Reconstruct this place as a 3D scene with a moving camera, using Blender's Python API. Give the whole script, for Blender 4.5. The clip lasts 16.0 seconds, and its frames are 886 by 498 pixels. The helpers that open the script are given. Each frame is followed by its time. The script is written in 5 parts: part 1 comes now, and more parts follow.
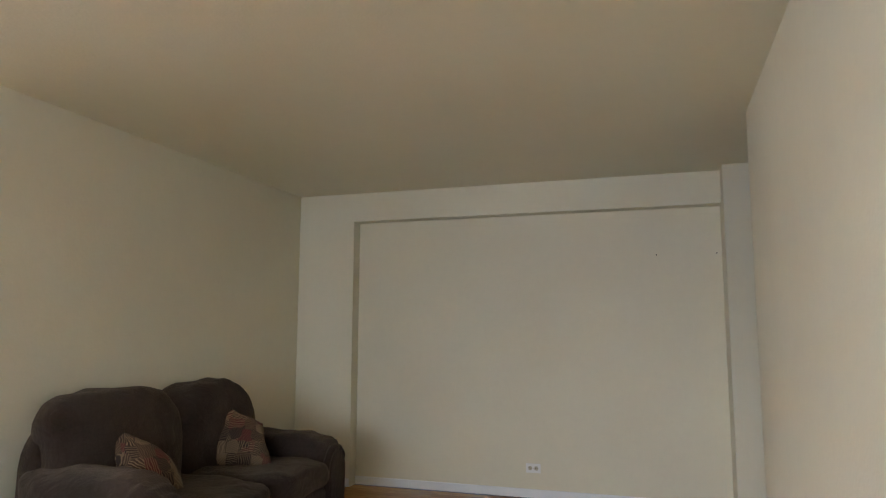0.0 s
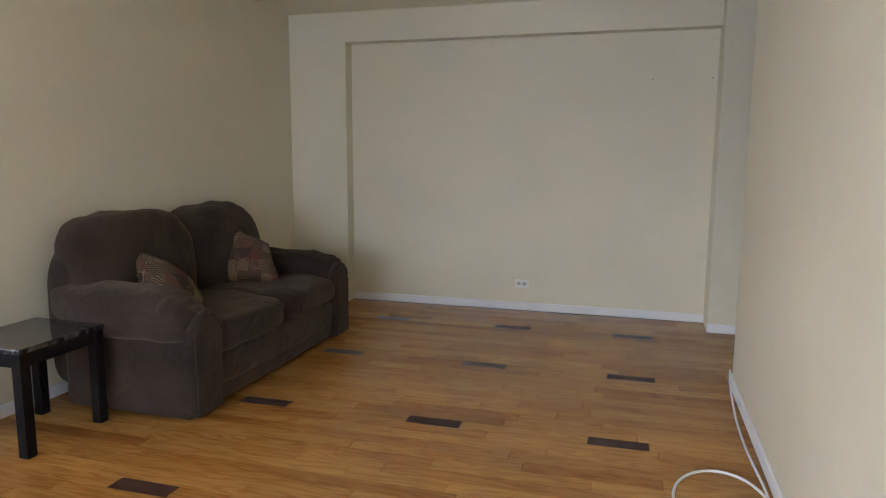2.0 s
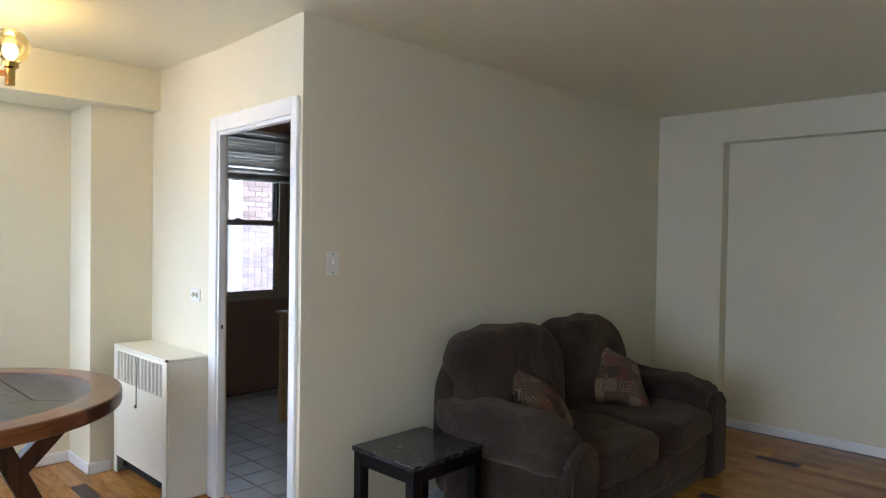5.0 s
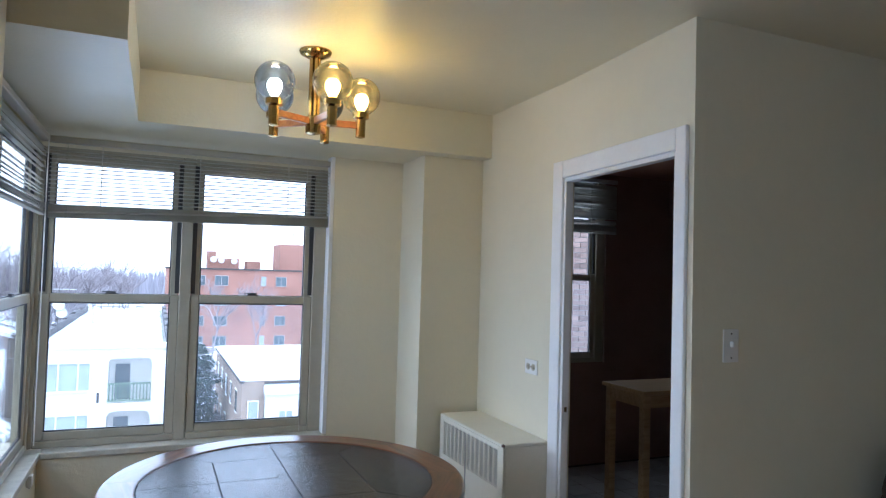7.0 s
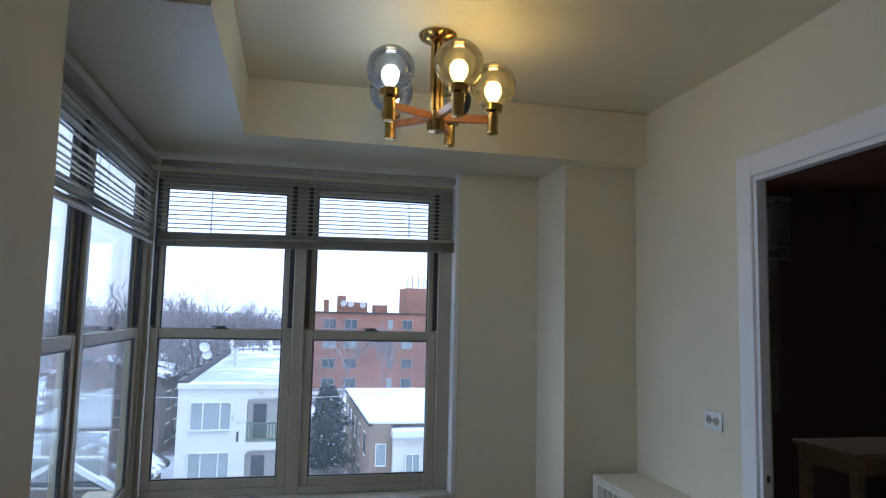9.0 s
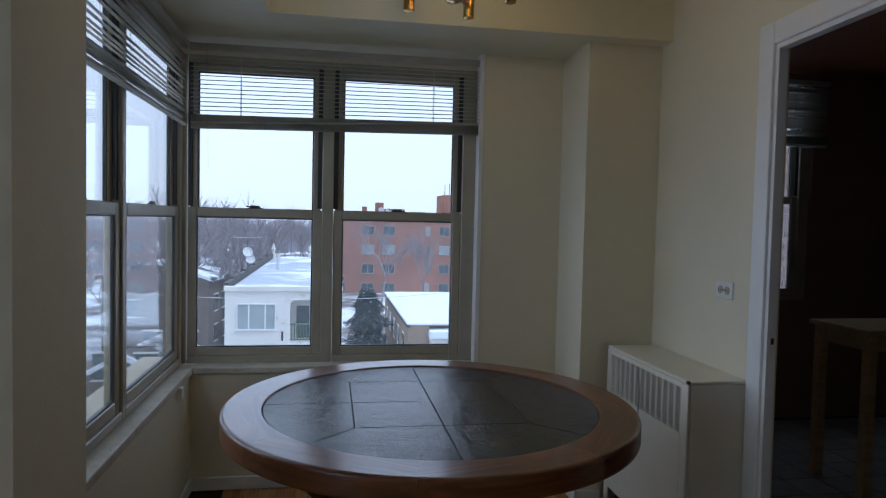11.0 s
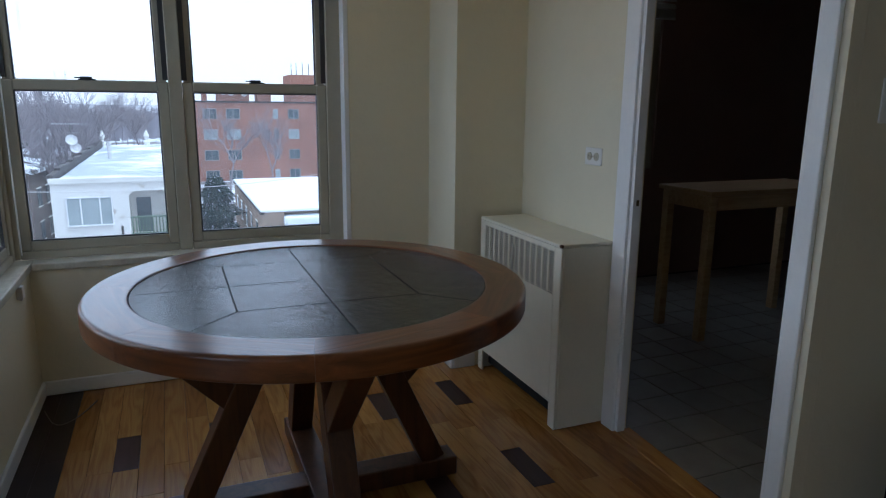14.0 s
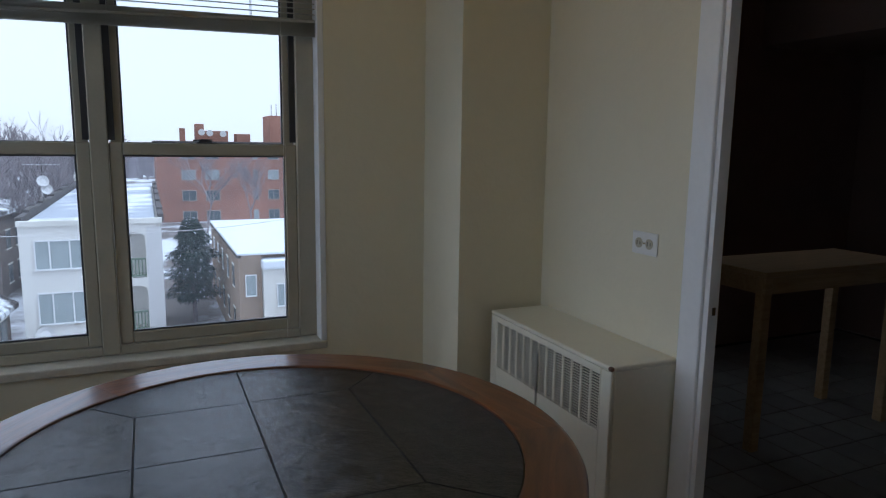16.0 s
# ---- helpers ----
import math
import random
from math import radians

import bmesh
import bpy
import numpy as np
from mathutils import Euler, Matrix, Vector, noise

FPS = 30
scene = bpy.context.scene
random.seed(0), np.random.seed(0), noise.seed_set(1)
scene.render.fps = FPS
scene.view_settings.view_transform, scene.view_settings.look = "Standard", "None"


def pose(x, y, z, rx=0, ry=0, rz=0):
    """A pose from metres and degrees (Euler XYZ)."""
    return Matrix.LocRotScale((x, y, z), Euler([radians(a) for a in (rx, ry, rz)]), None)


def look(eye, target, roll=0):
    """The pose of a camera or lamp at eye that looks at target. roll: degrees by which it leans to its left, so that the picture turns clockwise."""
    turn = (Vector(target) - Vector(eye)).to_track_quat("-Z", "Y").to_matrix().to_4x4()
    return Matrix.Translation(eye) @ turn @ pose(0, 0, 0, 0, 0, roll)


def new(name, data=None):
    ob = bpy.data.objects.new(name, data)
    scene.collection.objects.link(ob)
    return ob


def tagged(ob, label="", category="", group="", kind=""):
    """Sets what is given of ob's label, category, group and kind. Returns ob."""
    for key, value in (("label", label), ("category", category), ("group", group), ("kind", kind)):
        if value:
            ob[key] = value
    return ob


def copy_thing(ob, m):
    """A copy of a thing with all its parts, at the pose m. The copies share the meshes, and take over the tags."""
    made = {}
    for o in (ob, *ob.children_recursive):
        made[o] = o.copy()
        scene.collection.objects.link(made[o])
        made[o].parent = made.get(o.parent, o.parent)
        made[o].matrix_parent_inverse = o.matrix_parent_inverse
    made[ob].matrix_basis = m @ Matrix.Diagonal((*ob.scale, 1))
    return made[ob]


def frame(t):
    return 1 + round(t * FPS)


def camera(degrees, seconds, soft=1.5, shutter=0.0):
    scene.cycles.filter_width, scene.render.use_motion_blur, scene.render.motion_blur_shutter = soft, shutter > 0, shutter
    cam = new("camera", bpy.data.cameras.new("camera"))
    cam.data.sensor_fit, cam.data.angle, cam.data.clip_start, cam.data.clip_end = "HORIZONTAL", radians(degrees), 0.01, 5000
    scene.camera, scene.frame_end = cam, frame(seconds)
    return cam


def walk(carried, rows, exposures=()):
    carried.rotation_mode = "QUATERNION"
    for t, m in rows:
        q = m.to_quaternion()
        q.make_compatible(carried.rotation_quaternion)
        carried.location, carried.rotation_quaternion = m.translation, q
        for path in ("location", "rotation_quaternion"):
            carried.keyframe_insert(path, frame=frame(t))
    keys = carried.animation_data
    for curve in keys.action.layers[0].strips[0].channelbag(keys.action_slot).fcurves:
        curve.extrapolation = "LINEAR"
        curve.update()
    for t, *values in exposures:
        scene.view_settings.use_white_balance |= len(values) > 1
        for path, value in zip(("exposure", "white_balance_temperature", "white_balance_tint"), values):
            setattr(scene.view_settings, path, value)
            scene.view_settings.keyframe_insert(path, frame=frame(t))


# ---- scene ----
cam = camera(67.1, 16.0, soft=1.2)
PATH = [
    (0, (0.611, 2.612, 1.293), (0.0, 4.501, 1.536), 0.2),
    (0.5, (0.572, 2.496, 1.228), (-0.014, 4.407, 1.277), 0.0),
    (1, (0.563, 2.469, 1.197), (-0.011, 4.379, 1.037), 0.1),
    (1.5, (0.552, 2.472, 1.223), (-0.007, 4.374, 0.956), 0.3),
    (2, (0.53, 2.479, 1.299), (-0.022, 4.381, 1.019), 0.3),
    (2.5, (0.504, 2.486, 1.381), (-0.052, 4.388, 1.11), 0.3),
    (3, (0.484, 2.495, 1.414), (-0.084, 4.398, 1.182), 0.4),
    (3.5, (0.418, 2.584, 1.449), (-0.198, 4.477, 1.257), 0.5),
    (4, (0.316, 2.685, 1.455), (-0.519, 4.498, 1.321), 0.6),
    (4.5, (0.328, 2.677, 1.455), (-0.856, 4.287, 1.372), 0.5),
    (5, (0.138, 2.595, 1.484), (-1.245, 4.038, 1.441), 0.9),
    (5.2, (0.036, 2.557, 1.49), (-1.379, 3.97, 1.471), 0.9),
    (7.3, (-0.751, 2.659, 1.565), (-2.615, 3.378, 1.667), 1.6),
    (7.5, (-0.809, 2.651, 1.559), (-2.681, 3.346, 1.681), 1.5),
    (8, (-1.011, 2.71, 1.556), (-2.906, 3.333, 1.695), 1.6),
    (8.5, (-1.177, 2.781, 1.55), (-3.104, 3.285, 1.736), 1.5),
    (9, (-1.205, 2.772, 1.502), (-3.148, 3.205, 1.696), 1.3),
    (9.2, (-1.186, 2.752, 1.487), (-3.135, 3.158, 1.675), 1.3),
    (11.3, (-1.102, 2.863, 1.332), (-3.072, 3.192, 1.233), 1.3),
    (11.5, (-1.141, 2.887, 1.301), (-3.112, 3.213, 1.2), 1.4),
    (12, (-1.156, 2.895, 1.198), (-3.113, 3.221, 0.939), 1.4),
    (12.5, (-1.118, 2.844, 1.182), (-3.033, 3.263, 0.787), 1.3),
    (13, (-1.103, 2.804, 1.215), (-2.959, 3.423, 0.798), 0.9),
    (13.5, (-1.142, 2.766, 1.264), (-2.963, 3.477, 0.844), 0.6),
    (14, (-1.207, 2.76, 1.319), (-3.017, 3.498, 0.896), 0.6),
    (14.5, (-1.357, 2.811, 1.364), (-3.165, 3.559, 0.951), 0.5),
    (15, (-1.552, 2.879, 1.382), (-3.364, 3.633, 0.998), 0.7),
    (15.5, (-1.729, 2.919, 1.397), (-3.546, 3.676, 1.044), 0.8),
    (16, (-1.902, 2.955, 1.413), (-3.709, 3.756, 1.106), 0.8),
]
EXPOSURES = [(0.0, 2.33, 5450, 11), (1.5, 2.44, 5250, 12), (3.5, 2.54, 5250, 12), (4.0, 2.54, 5300, 11), (5.0, 2.08, 4820, 9), (7.3, 0.82, 4570, 8), (8.3, 0.33, 4550, 8), (9.2, -0.12, 4530, 8),
             (11.3, -0.5, 4750, 9), (12.5, -0.6, 4780, 11), (13.4, -0.17, 4740, 9), (14.2, -0.17, 4700, 6), (15.0, -0.36, 4760, 6), (16.0, -0.48, 4880, 8)]
walk(cam, [(t, look(eye, target, roll)) for t, eye, target, roll in PATH], EXPOSURES)
# ---- world and daylight ----
world = bpy.data.worlds.new("overcast_sky")
scene.world = world
world.use_nodes = True
wn = world.node_tree
wn.nodes.clear()
w_out = wn.nodes.new("ShaderNodeOutputWorld")
w_bg = wn.nodes.new("ShaderNodeBackground")
w_sky = wn.nodes.new("ShaderNodeTexSky")
w_sky.sky_type = "NISHITA"
w_sky.sun_disc = False
w_sky.sun_elevation = radians(38)
w_sky.sun_rotation = radians(200)
w_sky.air_density, w_sky.dust_density, w_sky.ozone_density = 1.0, 5.0, 1.0
w_mix = wn.nodes.new("ShaderNodeMix")
w_mix.data_type = "RGBA"
w_mix.inputs[0].default_value = 0.72
w_mix.inputs[7].default_value = (16.3, 14.9, 14.2, 1.0)
wn.links.new(w_sky.outputs[0], w_mix.inputs[6])
wn.links.new(w_mix.outputs[2], w_bg.inputs[0])
w_bg.inputs[1].default_value = 0.13
wn.links.new(w_bg.outputs[0], w_out.inputs[0])

sun_data = bpy.data.lights.new("sun", "SUN")
sun_data.energy, sun_data.angle, sun_data.color = 2.4, radians(20), (1.0, 0.97, 0.92)
sun = new("sun", sun_data)
sun.matrix_world = look((20, 30, 60), (0, 0, 0))


def window_light(name, x, y, z, target, wide, high, watts, color=(0.96, 0.97, 1.0)):
    """Sky light that enters by one window opening."""
    d = bpy.data.lights.new(name, "AREA")
    d.shape, d.size, d.size_y, d.energy, d.color = "RECTANGLE", wide, high, watts, color
    ob = new(name, d)
    ob.matrix_world = look((x, y, z), target)
    return ob


window_light("sky_light_west", -4.78, 2.85, 1.45, (0, 2.85, 1.1), 1.3, 1.4, 2.4)
window_light("sky_light_south", -3.75, 1.95, 1.45, (-3.75, 6, 1.1), 1.2, 1.4, 2.0)
window_light("sky_light_living", -0.6, -0.72, 1.4, (-0.6, 6, -1.2), 2.3, 1.5, 9.5, (0.86, 0.93, 1.0))
window_light("sky_light_living_west", -2.62, 0.6, 1.4, (3, 2.4, -0.8), 1.7, 1.5, 10.5, (0.80, 0.90, 1.0))
window_light("sky_light_kitchen", -5.56, 5.72, 1.64, (-2, 5.72, 1.1), 0.9, 1.55, 1.1)

# ---- materials ----
def mat(name, color, rough=0.6, metal=0.0, vary=0.06, scale=6.0, bump=0.0, bump_scale=80.0, spec=0.5, island=0.0, obj=0.0, detail=4.0, coat=0.0):
    """A painted or solid surface with two scales of colour variation and fine relief."""
    m = bpy.data.materials.new(name)
    m.use_nodes = True
    nt = m.node_tree
    N, L = nt.nodes, nt.links
    b = N["Principled BSDF"]
    b.inputs["Roughness"].default_value = rough
    b.inputs["Metallic"].default_value = metal
    b.inputs["Specular IOR Level"].default_value = spec
    b.inputs["Coat Weight"].default_value = coat
    co = N.new("ShaderNodeTexCoord")
    n1 = N.new("ShaderNodeTexNoise")
    n1.inputs["Scale"].default_value = scale
    n1.inputs["Detail"].default_value = detail
    n2 = N.new("ShaderNodeTexNoise")
    n2.inputs["Scale"].default_value = scale * 14
    geo = N.new("ShaderNodeNewGeometry")
    L.new(geo.outputs["Position"], n1.inputs["Vector"])
    L.new(geo.outputs["Position"], n2.inputs["Vector"])
    add = N.new("ShaderNodeMath")
    add.operation = "MULTIPLY_ADD"
    add.inputs[1].default_value = 0.35
    L.new(n2.outputs[0], add.inputs[0])
    L.new(n1.outputs[0], add.inputs[2])
    rng = N.new("ShaderNodeMapRange")
    rng.inputs[1].default_value, rng.inputs[2].default_value = 0.4, 0.95
    rng.inputs[3].default_value, rng.inputs[4].default_value = 1 - vary, 1 + vary
    L.new(add.outputs[0], rng.inputs[0])
    last = rng.outputs[0]
    for amount, node, sock in ((island, "ShaderNodeNewGeometry", "Random Per Island"), (obj, "ShaderNodeObjectInfo", "Random")):
        if amount:
            r = N.new(node)
            mr = N.new("ShaderNodeMapRange")
            mr.inputs[3].default_value, mr.inputs[4].default_value = 1 - amount, 1 + amount
            L.new(r.outputs[sock], mr.inputs[0])
            mu = N.new("ShaderNodeMath")
            mu.operation = "MULTIPLY"
            L.new(last, mu.inputs[0])
            L.new(mr.outputs[0], mu.inputs[1])
            last = mu.outputs[0]
    sc = N.new("ShaderNodeVectorMath")
    sc.operation = "SCALE"
    sc.inputs[0].default_value = color
    L.new(last, sc.inputs["Scale"])
    L.new(sc.outputs[0], b.inputs["Base Color"])
    if bump:
        nb = N.new("ShaderNodeTexNoise")
        nb.inputs["Scale"].default_value = bump_scale
        nb.inputs["Detail"].default_value = 5
        L.new(geo.outputs["Position"], nb.inputs["Vector"])
        bp = N.new("ShaderNodeBump")
        bp.inputs["Strength"].default_value = bump
        bp.inputs["Distance"].default_value = 0.01
        L.new(nb.outputs[0], bp.inputs["Height"])
        L.new(bp.outputs[0], b.inputs["Normal"])
    return m


def wood(name, dark, light, rough=0.3, axis=0, stretch=14.0, scale=9.0, obj=0.0, island=0.0, coat=0.0, bump=0.05, local=False):
    """Timber with its grain along one axis (0 x, 1 y, 2 z; of the piece itself if local) and board-to-board variation."""
    m = bpy.data.materials.new(name)
    m.use_nodes = True
    N, L = m.node_tree.nodes, m.node_tree.links
    b = N["Principled BSDF"]
    b.inputs["Roughness"].default_value = rough
    b.inputs["Coat Weight"].default_value = coat
    b.inputs["Coat Roughness"].default_value = 0.15
    geo = N.new("ShaderNodeNewGeometry")
    vec = N.new("ShaderNodeTexCoord").outputs["Object"] if local else geo.outputs["Position"]
    rnd = None
    if obj or island:
        rnd = (N.new("ShaderNodeObjectInfo").outputs["Random"] if obj else geo.outputs["Random Per Island"])
        off = N.new("ShaderNodeVectorMath")
        off.operation = "SCALE"
        off.inputs[0].default_value = (37.0, 23.0, 51.0)
        L.new(rnd, off.inputs["Scale"])
        av = N.new("ShaderNodeVectorMath")
        L.new(vec, av.inputs[0])
        L.new(off.outputs[0], av.inputs[1])
        vec = av.outputs[0]
    mp = N.new("ShaderNodeMapping")
    s = [scale * stretch / 3] * 3
    s[axis] = scale / 3
    mp.inputs["Scale"].default_value = s
    L.new(vec, mp.inputs["Vector"])
    wv = N.new("ShaderNodeTexNoise")
    wv.inputs["Scale"].default_value = 1.0
    wv.inputs["Detail"].default_value = 6
    wv.inputs["Roughness"].default_value = 0.62
    wv.inputs["Distortion"].default_value = 0.9
    L.new(mp.outputs[0], wv.inputs["Vector"])
    ramp = N.new("ShaderNodeValToRGB")
    ramp.color_ramp.elements[0].position, ramp.color_ramp.elements[0].color = 0.3, (*dark, 1)
    ramp.color_ramp.elements[1].position, ramp.color_ramp.elements[1].color = 0.68, (*light, 1)
    L.new(wv.outputs[0], ramp.inputs[0])
    col = ramp.outputs[0]
    if rnd is not None:
        mr = N.new("ShaderNodeMapRange")
        mr.inputs[3].default_value, mr.inputs[4].default_value = 1 - (obj or island), 1 + (obj or island)
        L.new(rnd, mr.inputs[0])
        sc = N.new("ShaderNodeVectorMath")
        sc.operation = "SCALE"
        L.new(col, sc.inputs[0])
        L.new(mr.outputs[0], sc.inputs["Scale"])
        col = sc.outputs[0]
    L.new(col, b.inputs["Base Color"])
    bp = N.new("ShaderNodeBump")
    bp.inputs["Strength"].default_value = bump
    bp.inputs["Distance"].default_value = 0.004
    L.new(wv.outputs[0], bp.inputs["Height"])
    L.new(bp.outputs[0], b.inputs["Normal"])
    return m


def glass(name, tint=(1, 1, 1), gloss=0.06, haze=0.0):
    """A thin pane: clear, with a faint mirror reflection, and a little haze in old blown glass."""
    m = bpy.data.materials.new(name)
    m.use_nodes = True
    N, L = m.node_tree.nodes, m.node_tree.links
    N.clear()
    out = N.new("ShaderNodeOutputMaterial")
    tr = N.new("ShaderNodeBsdfTransparent")
    tr.inputs[0].default_value = (*tint, 1)
    gl = N.new("ShaderNodeBsdfGlossy")
    gl.inputs["Roughness"].default_value = 0.02
    fr = N.new("ShaderNodeFresnel")
    fr.inputs[0].default_value = 1.45
    mul = N.new("ShaderNodeMath")
    mul.operation = "MULTIPLY"
    mul.inputs[1].default_value = gloss / 0.04
    mul.use_clamp = True
    mx = N.new("ShaderNodeMixShader")
    L.new(fr.outputs[0], mul.inputs[0])
    L.new(mul.outputs[0], mx.inputs[0])
    clear = tr.outputs[0]
    if haze:
        tl = N.new("ShaderNodeBsdfTranslucent")
        tl.inputs[0].default_value = (*tint, 1)
        hz = N.new("ShaderNodeMixShader")
        hz.inputs[0].default_value = haze
        L.new(tr.outputs[0], hz.inputs[1])
        L.new(tl.outputs[0], hz.inputs[2])
        clear = hz.outputs[0]
    L.new(clear, mx.inputs[1])
    L.new(gl.outputs[0], mx.inputs[2])
    L.new(mx.outputs[0], out.inputs[0])
    return m


def let_through(m, color, share):
    """Give a thin sheet some light from behind."""
    N, L = m.node_tree.nodes, m.node_tree.links
    thin = N.new("ShaderNodeBsdfTranslucent")
    thin.inputs[0].default_value = (*color, 1)
    both = N.new("ShaderNodeMixShader")
    both.inputs[0].default_value = share
    L.new(N["Principled BSDF"].outputs[0], both.inputs[1])
    L.new(thin.outputs[0], both.inputs[2])
    L.new(both.outputs[0], N["Material Output"].inputs[0])


def mesh_screen(name, color, cover):
    """Fine insect mesh: mostly open, its wires grey and lit from both sides."""
    m = bpy.data.materials.new(name)
    m.use_nodes = True
    N, L = m.node_tree.nodes, m.node_tree.links
    N.clear()
    out = N.new("ShaderNodeOutputMaterial")
    clear = N.new("ShaderNodeBsdfTransparent")
    wires = N.new("ShaderNodeBsdfTranslucent")
    wires.inputs[0].default_value = (*color, 1)
    mx = N.new("ShaderNodeMixShader")
    mx.inputs[0].default_value = cover
    L.new(clear.outputs[0], mx.inputs[1])
    L.new(wires.outputs[0], mx.inputs[2])
    L.new(mx.outputs[0], out.inputs[0])
    return m


def glow(name, color, strength):
    m = bpy.data.materials.new(name)
    m.use_nodes = True
    b = m.node_tree.nodes["Principled BSDF"]
    b.inputs["Base Color"].default_value = (*color, 1)
    b.inputs["Emission Color"].default_value = (*color, 1)
    b.inputs["Emission Strength"].default_value = strength
    return m


CREAM = mat("cream_wall_paint", (0.725, 0.675, 0.518), 0.75, vary=0.035, scale=1.6, bump=0.12, bump_scale=55)
CEIL = mat("ceiling_paint", (0.73, 0.685, 0.51), 0.36, vary=0.03, scale=1.2, bump=0.15, bump_scale=70)
WHITE = mat("white_trim_paint", (0.80, 0.80, 0.80), 0.42, vary=0.05, scale=5, bump=0.06, bump_scale=30)
SILL_PAINT = mat("chipped_sill_paint", (0.56, 0.53, 0.44), 0.5, vary=0.16, scale=14, bump=0.25, bump_scale=40)
SUBFLOOR = mat("dark_floor_joint", (0.07, 0.035, 0.015), 0.7)
ALU = mat("grey_window_frame_metal", (0.43, 0.40, 0.31), 0.42, metal=0.0, vary=0.08, scale=9)
ALU_DARK = mat("dark_sash_track", (0.055, 0.055, 0.06), 0.45)
GLASS = glass("window_glass", (0.97, 0.985, 0.98), 0.016)
SCREEN = mesh_screen("grey_insect_mesh", (0.34, 0.36, 0.40), 0.08)
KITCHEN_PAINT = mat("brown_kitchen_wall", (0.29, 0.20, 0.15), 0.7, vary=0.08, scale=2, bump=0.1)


# ---- mesh helpers ----
def add_box(bm, x0, x1, y0, y1, z0, z1, bevel=0.0, seg=2):
    r = bmesh.ops.create_cube(bm, size=1.0, matrix=Matrix.Translation(((x0 + x1) / 2, (y0 + y1) / 2, (z0 + z1) / 2)) @ Matrix.Diagonal((abs(x1 - x0), abs(y1 - y0), abs(z1 - z0), 1)))
    if bevel:
        edges = {e for v in r["verts"] for e in v.link_edges}
        bmesh.ops.bevel(bm, geom=list(edges), offset=bevel, segments=seg, affect="EDGES", profile=0.5)
    return r["verts"]


def box(x0, x1, y0, y1, z0, z1, bevel=0.0, seg=2):
    bm = bmesh.new()
    add_box(bm, x0, x1, y0, y1, z0, z1, bevel, seg)
    return bm


def add_cyl(bm, a, b, r1, r2=None, seg=20, caps=True):
    a, b = Vector(a), Vector(b)
    d = b - a
    m = Matrix.Translation((a + b) / 2) @ d.to_track_quat("Z", "Y").to_matrix().to_4x4()
    bmesh.ops.create_cone(bm, cap_ends=caps, segments=seg, radius1=r1, radius2=r1 if r2 is None else r2, depth=d.length, matrix=m)


def cyl(a, b, r1, r2=None, seg=20):
    bm = bmesh.new()
    add_cyl(bm, a, b, r1, r2, seg)
    return bm


def lathe(profile, seg=32, at=(0, 0, 0)):
    """A turned body from (radius, height) pairs."""
    bm = bmesh.new()
    rings = []
    for r, z in profile:
        rings.append([bm.verts.new((at[0] + r * math.cos(2 * math.pi * i / seg), at[1] + r * math.sin(2 * math.pi * i / seg), at[2] + z)) for i in range(seg)])
    for a, b in zip(rings, rings[1:]):
        for i in range(seg):
            bm.faces.new((a[i], a[(i + 1) % seg], b[(i + 1) % seg], b[i]))
    bm.faces.new(list(reversed(rings[0])))
    bm.faces.new(rings[-1])
    bmesh.ops.recalc_face_normals(bm, faces=bm.faces)
    return bm


def mesh_object(name, bm, material, smooth=False):
    me = bpy.data.meshes.new(name)
    bm.to_mesh(me)
    bm.free()
    me.materials.append(material)
    if smooth:
        for p in me.polygons:
            p.use_smooth = True
        me.set_sharp_from_angle(angle=radians(42 if smooth is True else smooth))
    return new(name, me)


def part(name, bm, material, parent, label="", smooth=False):
    ob = mesh_object(name, bm, material, smooth)
    ob.parent = parent
    if label:
        ob["label"] = label
    return ob


def thing(name, label, category, group="", at=(0, 0, 0), turn=0):
    ob = new(name)
    ob.empty_display_size = 0.05
    ob.matrix_basis = pose(*at, 0, 0, turn)
    return tagged(ob, label, category, group)


def structure(name, bm, material, label, category="wall"):
    return tagged(mesh_object(name, bm, material), label, category, kind="structure")


# ---- plan ----
H = 2.482           # ceiling
SOFF = 2.233        # underside of the dropped soffit
SOFA_X = -2.430     # wall behind the sofa
KD_Y = 4.395        # wall with the kitchen doorway
FAR_Y = 7.98        # back of the shallow niche in the far wall
FRONT_Y = 7.855      # its frame
WEST_X = -4.52      # wall with the large window
SOUTH_Y = 2.15      # wall with the side window
RIGHT_X = 1.095      # long bare wall
RIGHT_END = 6.47    # where it stops
T = 0.12
TK = 0.05          # thin solid-plaster partition


SKEW = 0.052        # how far the kitchen wall leans into the room at its free end


def skewed(bm):
    """The kitchen wall runs out of square from its doorway to the corner."""
    for v in bm.verts:
        v.co.y -= SKEW * max(0.0, v.co.x - DOOR_L) / (SOFA_X - DOOR_L)
    return bm


def boxes(*rows, bevel=0.0):
    bm = bmesh.new()
    for r in rows:
        add_box(bm, *r, bevel)
    return bm


